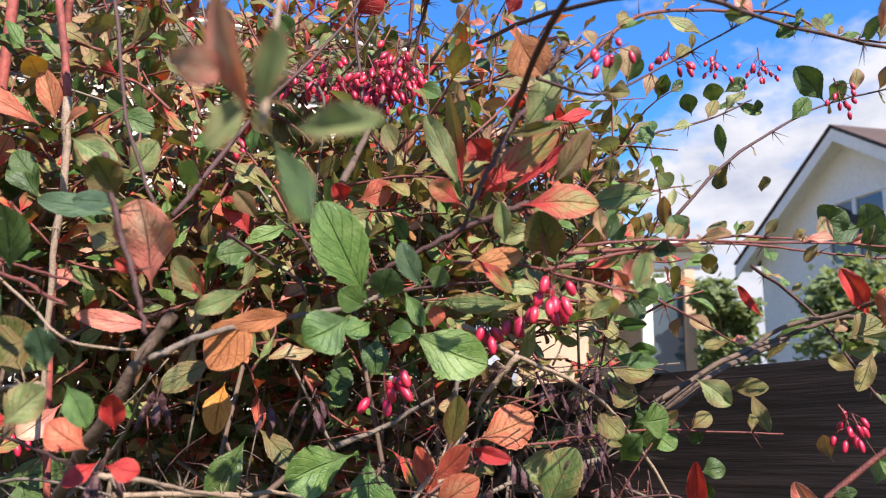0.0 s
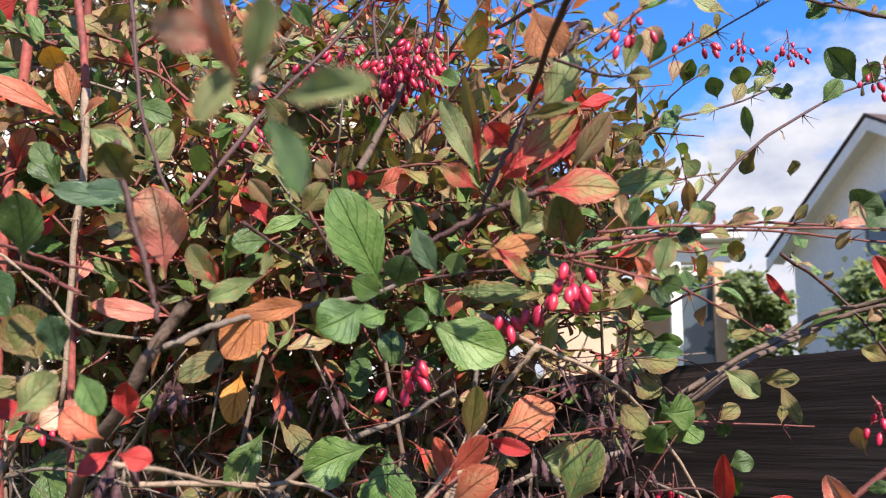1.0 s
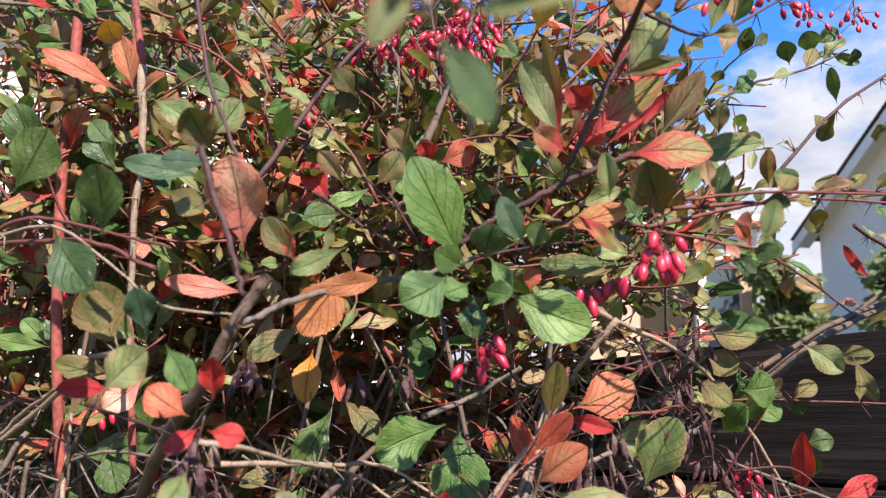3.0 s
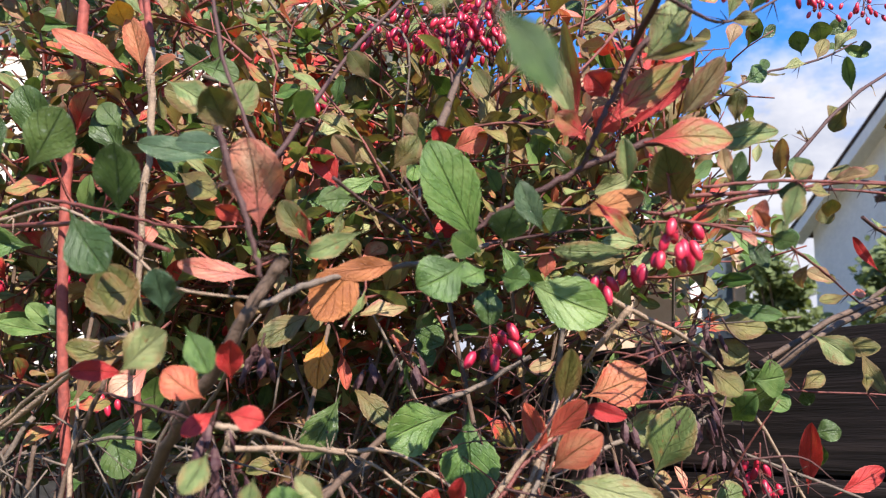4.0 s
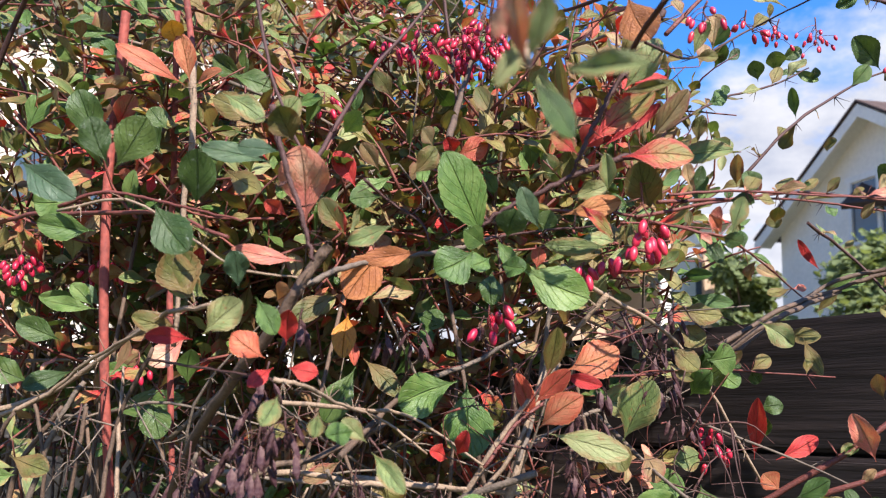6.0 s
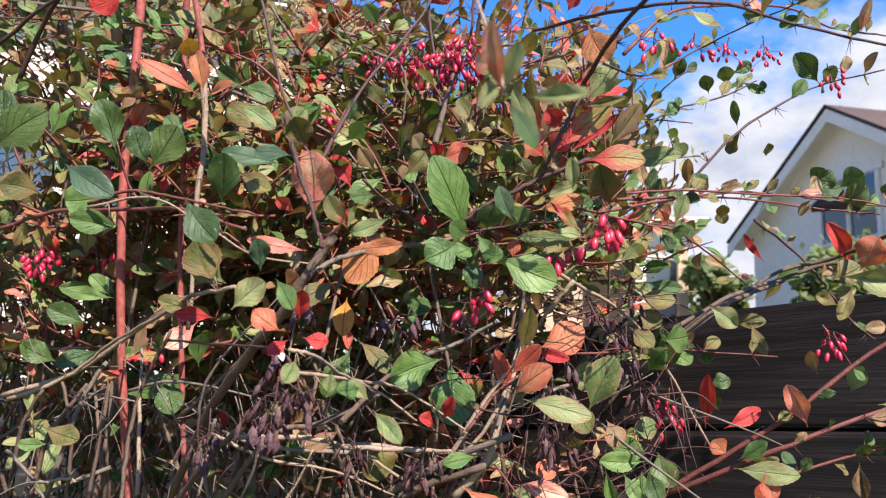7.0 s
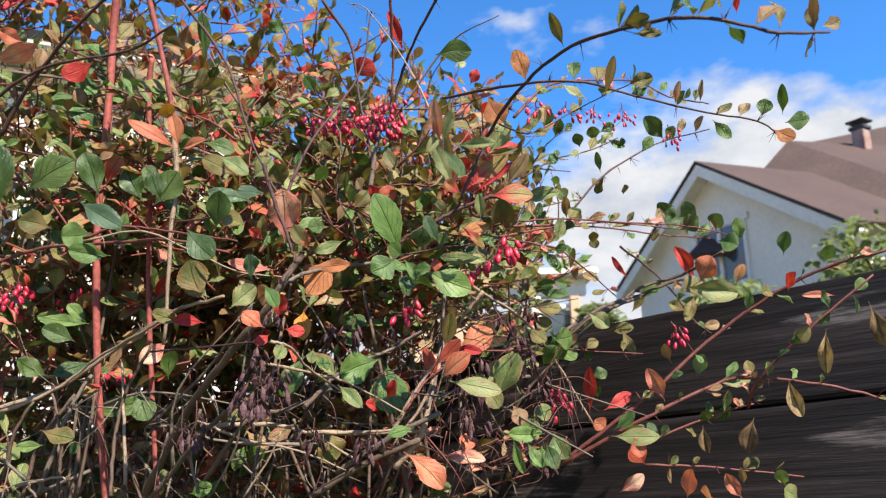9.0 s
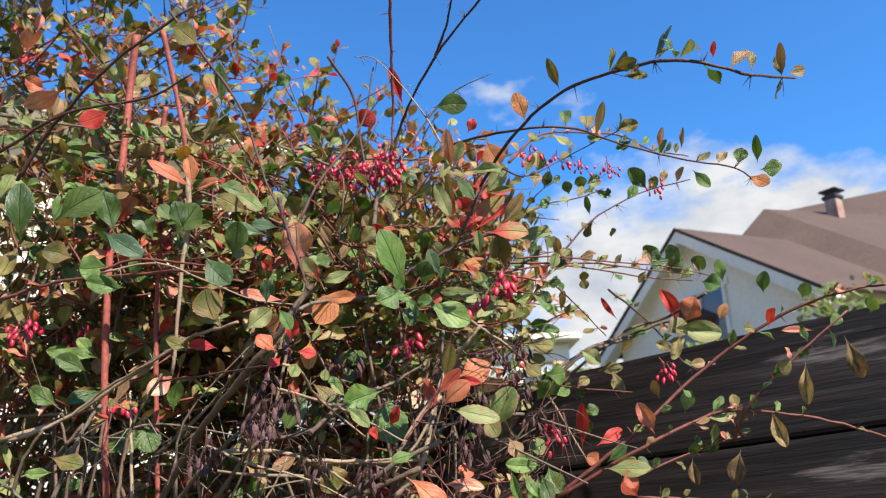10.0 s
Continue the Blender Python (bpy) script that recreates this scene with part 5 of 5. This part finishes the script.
# ---- the rest of the bush: shoots and leaves past counting ----
def foliage(name, mats, rows, shapes, label, parent):
    """One mesh of many leaves. rows: matrix, material number, shape number."""
    pts, faces, uvs, mi, base = [], [], [], [], 0
    for m, k, s in rows:
        p, f, t = shapes[s]
        a = np.array(m)
        pts.append(p @ a[:3, :3].T + a[:3, 3])
        faces += [tuple(base + i for i in q) for q in f]
        uvs.append(t)
        mi += [k] * len(f)
        base += len(p)
    pts, uvs = np.concatenate(pts), np.concatenate(uvs)
    me = bpy.data.meshes.new(name)
    me.from_pydata(pts.tolist(), [], faces)
    layer = me.uv_layers.new(name="leaf")
    idx = np.empty(len(me.loops), dtype=np.int32)
    me.loops.foreach_get("vertex_index", idx)
    layer.data.foreach_set("uv", uvs[idx].astype(np.float32).ravel())
    me.polygons.foreach_set("material_index", np.array(mi, dtype=np.int32))
    me.polygons.foreach_set("use_smooth", np.ones(len(mi), dtype=bool))
    for m in mats:
        me.materials.append(m)
    ob = tagged(new(name, me), label, kind="stuff")
    ob.parent = parent
    return ob


KINDS = list(LEAF)
LEAF_MATS = [LEAF[k] for k in KINDS]
rows, twig_bm, fill = [], bmesh.new(), random.Random(21)


def kind_at(p):
    """Colour drifts through the bush in patches."""
    warm = noise.noise(p * 7.0) * 0.5 + noise.noise(p * 19.0) * 0.35
    r = fill.random()
    if warm > 0.09:
        return "R" if r < 0.10 else "P" if r < 0.24 else "F" if r < 0.29 else "M" if r < 0.50 else "H" if r < 0.76 else "O"
    return "G" if r < 0.24 else "D" if r < 0.30 else "O" if r < 0.60 else "L" if r < 0.80 else "H" if r < 0.93 else "M"


def shoot(p, way, long, leaves, size):
    """A thin shoot with leaves along it in small tufts."""
    bend = Vector((fill.uniform(-1, 1), fill.uniform(-1, 1), fill.uniform(-0.6, 0.6))) * long * 0.18
    line = smooth_line([p, p + way * long * 0.5 + bend, p + way * long], 3)
    tube(twig_bm, line, 0.0013, 0.0006, 4)
    tuft = kind_at(p)
    for k in range(leaves):
        q = line[min(int((0.15 + 0.85 * (k // 2) / max(leaves / 2, 1)) * len(line)), len(line) - 1)]
        out = Vector((fill.gauss(0, 1), fill.gauss(0, 1) - 0.35, fill.gauss(0.25, 0.8))).normalized()
        out = (out + way * 0.4).normalized()
        n = (Vector((fill.gauss(0.25, 0.55), -0.55 + fill.gauss(0, 0.5), 0.75)) + out.cross(way) * 0.3).normalized()
        s = size * fill.uniform(0.55, 1.2)
        kind = tuft if fill.random() < 0.6 else kind_at(p)
        m = facing(q, q + out * s, n) @ Matrix.Diagonal((s * fill.uniform(0.34, 0.56), s, s, 1))
        rows.append((m, KINDS.index(kind), fill.randrange(len(LIGHT_SHAPES))))


def inside(p):
    """How deep a place lies in the bush: above 0 is inside."""
    a = 1 - ((p.x + 0.35) / 0.68) ** 2 - ((p.y - 0.98) / 0.58) ** 2 - ((p.z - 1.47) / 0.60) ** 2
    b = 1 - ((p.x + 0.58) / 0.55) ** 2 - ((p.y - 0.92) / 0.45) ** 2 - ((p.z - 1.80) / 0.55) ** 2
    return max(a, b) + 0.35 * noise.noise(p * 4.5)


tries = 0
while len(rows) < 16000 and tries < 70000:
    tries += 1
    p = Vector((fill.uniform(-1.25, 0.35), fill.uniform(0.54, 1.35), fill.uniform(1.0, 2.35)))
    deep = inside(p)
    if p.y < 0.56 + max(p.x + 0.1, 0.0) * 0.45:
        continue
    if p.x > 0.055 + 0.21 * (p.y - 0.08) and fill.random() < 0.8:
        continue
    if deep < 0.0 or fill.random() > min(1.0, 0.25 + 0.9 * deep + (0.4 if p.y < 0.7 else 0.0)):
        continue
    if p.z < 1.63 and p.x * FENCE_N.x + p.y * FENCE_N.y > FENCE_D - 0.05:
        continue
    if p.z < 1.56 and fill.random() < (0.93 if p.z < 1.48 else 0.7):
        continue
    if p.x < -0.42 and p.z < 1.66 and fill.random() < 0.55:
        continue
    if p.z > 1.66 and p.x < -0.12 and fill.random() < (0.62 if p.x > -0.28 else 0.80 if p.z < 1.95 else 0.55):
        continue
    way = Vector((fill.gauss(0.1, 0.7), fill.gauss(-0.1, 0.6), fill.gauss(0.45, 0.5))).normalized()
    shoot(p, way, fill.uniform(0.05, 0.13), fill.randrange(5, 10), 0.029 if p.y < 0.8 else 0.027)
for k in range(900):
    p = Vector((fill.uniform(-1.2, 0.25), fill.uniform(0.95, 1.4), fill.uniform(1.36, 1.85)))
    if inside(p) > 0.05 and (p.x > -0.3 or p.z < 1.52) and (p.z > 1.63 or p.x * FENCE_N.x + p.y * FENCE_N.y < FENCE_D - 0.06):
        shoot(p, Vector((fill.gauss(0, 0.7), fill.gauss(0, 0.4), fill.gauss(0.4, 0.5))).normalized(), 0.12, 8, 0.034)
for k in range(420):
    p = Vector((fill.uniform(-0.40, 0.20), fill.uniform(0.60, 0.98), fill.uniform(1.54, 1.78)))
    if p.x < 0.05 + 0.21 * (p.y - 0.08) and (p.z > 1.66 or p.x * FENCE_N.x + p.y * FENCE_N.y < FENCE_D - 0.05):
        shoot(p, Vector((fill.gauss(0, 0.7), fill.gauss(0, 0.4), fill.gauss(0.3, 0.5))).normalized(), 0.09, 8, 0.026)

# leaves of the second rank, close behind the outermost
for k in range(330):
    p = Vector((fill.uniform(-0.34, 0.13), fill.uniform(0.49, 0.62), fill.uniform(1.53, 1.80)))
    if p.z - 1.53 < 0.10 * fill.random() or (p.z > 1.70 and p.x < -0.12 and fill.random() < 0.6) or (p.x > 0.06 and p.z > 1.74) or (-0.13 < p.x < 0.06 and p.z > 1.69):
        continue
    shoot(p, Vector((fill.gauss(0, 0.7), fill.gauss(0.1, 0.3), fill.gauss(0.4, 0.5))).normalized(), fill.uniform(0.04, 0.08), fill.randrange(4, 8), 0.027)
# leaves deep in the bush, between the stems
for k in range(700):
    p = Vector((fill.uniform(-0.62, 0.10), fill.uniform(0.72, 1.15), fill.uniform(1.36, 1.64)))
    if p.x * FENCE_N.x + p.y * FENCE_N.y < FENCE_D - 0.06 and (p.x > -0.36 or fill.random() < 0.5):
        shoot(p, Vector((fill.gauss(0, 0.7), fill.gauss(0, 0.4), fill.gauss(0.3, 0.5))).normalized(), 0.10, 8, 0.030)
foliage("foliage", LEAF_MATS, rows, LIGHT_SHAPES, "dense small autumn leaves inside the bush", bush).matrix_parent_inverse = HOME

# woody stems rising from the root, and dead twigs among them
stem_bm, dead_bm, fine_bm = bmesh.new(), bmesh.new(), bmesh.new()
for k in range(250):
    foot = Vector((-0.38 + fill.gauss(0, 0.25), 0.85 + fill.gauss(0, 0.14), -0.05))
    head = Vector((fill.uniform(-0.95, 0.08), fill.uniform(0.55, 1.1), fill.uniform(1.3, 1.7)))
    mid = foot.lerp(head, 0.55) + Vector((fill.gauss(0, 0.10), fill.gauss(-0.03, 0.07), 0.08))
    tube(stem_bm, smooth_line([foot, foot.lerp(mid, 0.5) + Vector((fill.gauss(0, 0.03), 0, 0)), mid, head], 5), fill.uniform(0.002, 0.007), 0.0014, 6, 0.1, k)
for k in range(560):
    p = Vector((fill.uniform(-0.85, 0.18), fill.uniform(0.50, 1.1), fill.uniform(1.0, 1.5) if k < 380 else fill.uniform(1.45, 1.85)))
    if inside(p) < -0.15:
        continue
    way = Vector((fill.gauss(0, 0.8), fill.gauss(-0.2, 0.5), fill.gauss(0.1, 0.7))).normalized() * fill.uniform(0.06, 0.2)
    line = smooth_line([p, p + way * 0.5 + Vector((fill.gauss(0, 0.012), fill.gauss(0, 0.012), fill.gauss(0, 0.012))), p + way], 4)
    tube(dead_bm, line, fill.uniform(0.0008, 0.0022), 0.0005, 5, 0.15, k)
    thorns(dead_bm, line, 0.001, fill, 3, 0.012)
# fine dead stalks hanging among the outermost leaves
for k in range(260):
    low_left = k % 3 == 0
    p = Vector((fill.uniform(-0.26, -0.04) if low_left else fill.uniform(0.0, 0.17), 0, fill.uniform(1.40, 1.50) if low_left else fill.uniform(1.41, 1.56)))
    p.y = fill.uniform(0.43, 0.56) + max(p.x, 0.0) * 0.25
    way = Vector((fill.gauss(0, 0.6), fill.gauss(0, 0.25), fill.gauss(-0.5, 0.6))).normalized() * fill.uniform(0.02, 0.06)
    line = smooth_line([p, p + way * 0.5 + Vector((fill.gauss(0, 0.004), fill.gauss(0, 0.003), fill.gauss(0, 0.004))), p + way], 4)
    tube((dead_bm, twig_bm, fine_bm)[k % 3 if k % 2 else 2], line, fill.uniform(0.0003, 0.0008), 0.0002, 4, 0.15, k)
    if k % 4 == 0:
        thorns(fine_bm, line, 0.0004, fill, 3, 0.007)
for name, b, mat, label in (("stalk_tangle", fine_bm, BARK["dark"], "fine dark dead stalks"), ("shoot_tangle", twig_bm, BARK["red"], "thin reddish shoots"), ("stem_thicket", stem_bm, BARK["bark"], "brown woody stems"), ("dead_twig_tangle", dead_bm, BARK["grey"], "grey dead thorny twigs")):
    ob = tagged(part(name, b, mat, bush, label), kind="stuff")
    ob.matrix_parent_inverse = HOME

# ---- trees and shrubs beyond the fence ----
def far_tree(name, label, category, x, y, z, wide, high, leaves, size, seed):
    rnd = random.Random(seed)
    root = thing(name, label, category, "garden trees" if name == "tree" else "garden shrubs", at=(x, y, 0))
    bm = bmesh.new()
    foot = Vector((0, 0, -0.2))
    clumps = []
    for k in range(9):
        a = rnd.uniform(0, 6.28)
        end = Vector((math.cos(a) * wide * rnd.uniform(0.2, 0.8), math.sin(a) * wide * rnd.uniform(0.2, 0.8), z + high * rnd.uniform(0.1, 0.95)))
        fork = Vector((0, 0, z * rnd.uniform(0.5, 1.0)))
        tube(bm, smooth_line([foot, fork, fork.lerp(end, 0.6) + Vector((0, 0, 0.1)), end], 4), wide * 0.05, wide * 0.012, 6)
        clumps.append((end, wide * rnd.uniform(0.28, 0.5)))
    part("trunk", bm, BARK["bark"], root)
    crown = []
    for k in range(leaves):
        c, r = rnd.choice(clumps)
        d = Vector((rnd.gauss(0, 1), rnd.gauss(0, 1), rnd.gauss(0, 0.8))).normalized() * r * rnd.uniform(0.5, 1.1)
        s = size * rnd.uniform(0.6, 1.3)
        out = Vector((rnd.gauss(0, 1), rnd.gauss(0, 1), rnd.gauss(0, 0.6))).normalized()
        crown.append((facing(c + d, c + d + out * s, Vector((rnd.gauss(0, 0.5), rnd.gauss(-0.5, 0.5), 0.8))) @ Matrix.Diagonal((s * 0.6, s, s, 1)), 0, rnd.randrange(len(LIGHT_SHAPES))))
    foliage("crown", [FAR_LEAF], crown, LIGHT_SHAPES, "green leafy crown", root)


far_tree("tree", "green garden tree behind the outbuilding", "tree", 3.10, 9.4, 1.5, 0.52, 1.2, 2600, 0.12, 31)
far_tree("tree", "green garden tree beside the outbuilding", "tree", 4.9, 19.5, 1.4, 1.6, 2.6, 2600, 0.28, 32)
far_tree("shrub", "leafy shrub against the white house", "shrub", 4.3, 8.3, 1.6, 0.9, 1.3, 2600, 0.14, 33)
far_tree("shrub", "leafy shrub below the brown roof", "shrub", 6.2, 7.6, 1.8, 1.3, 1.5, 2600, 0.14, 34)
far_tree("tree", "leafy tree in the neighbouring garden", "tree", -4.5, 20.0, 2.0, 2.8, 4.0, 1800, 0.34, 35)
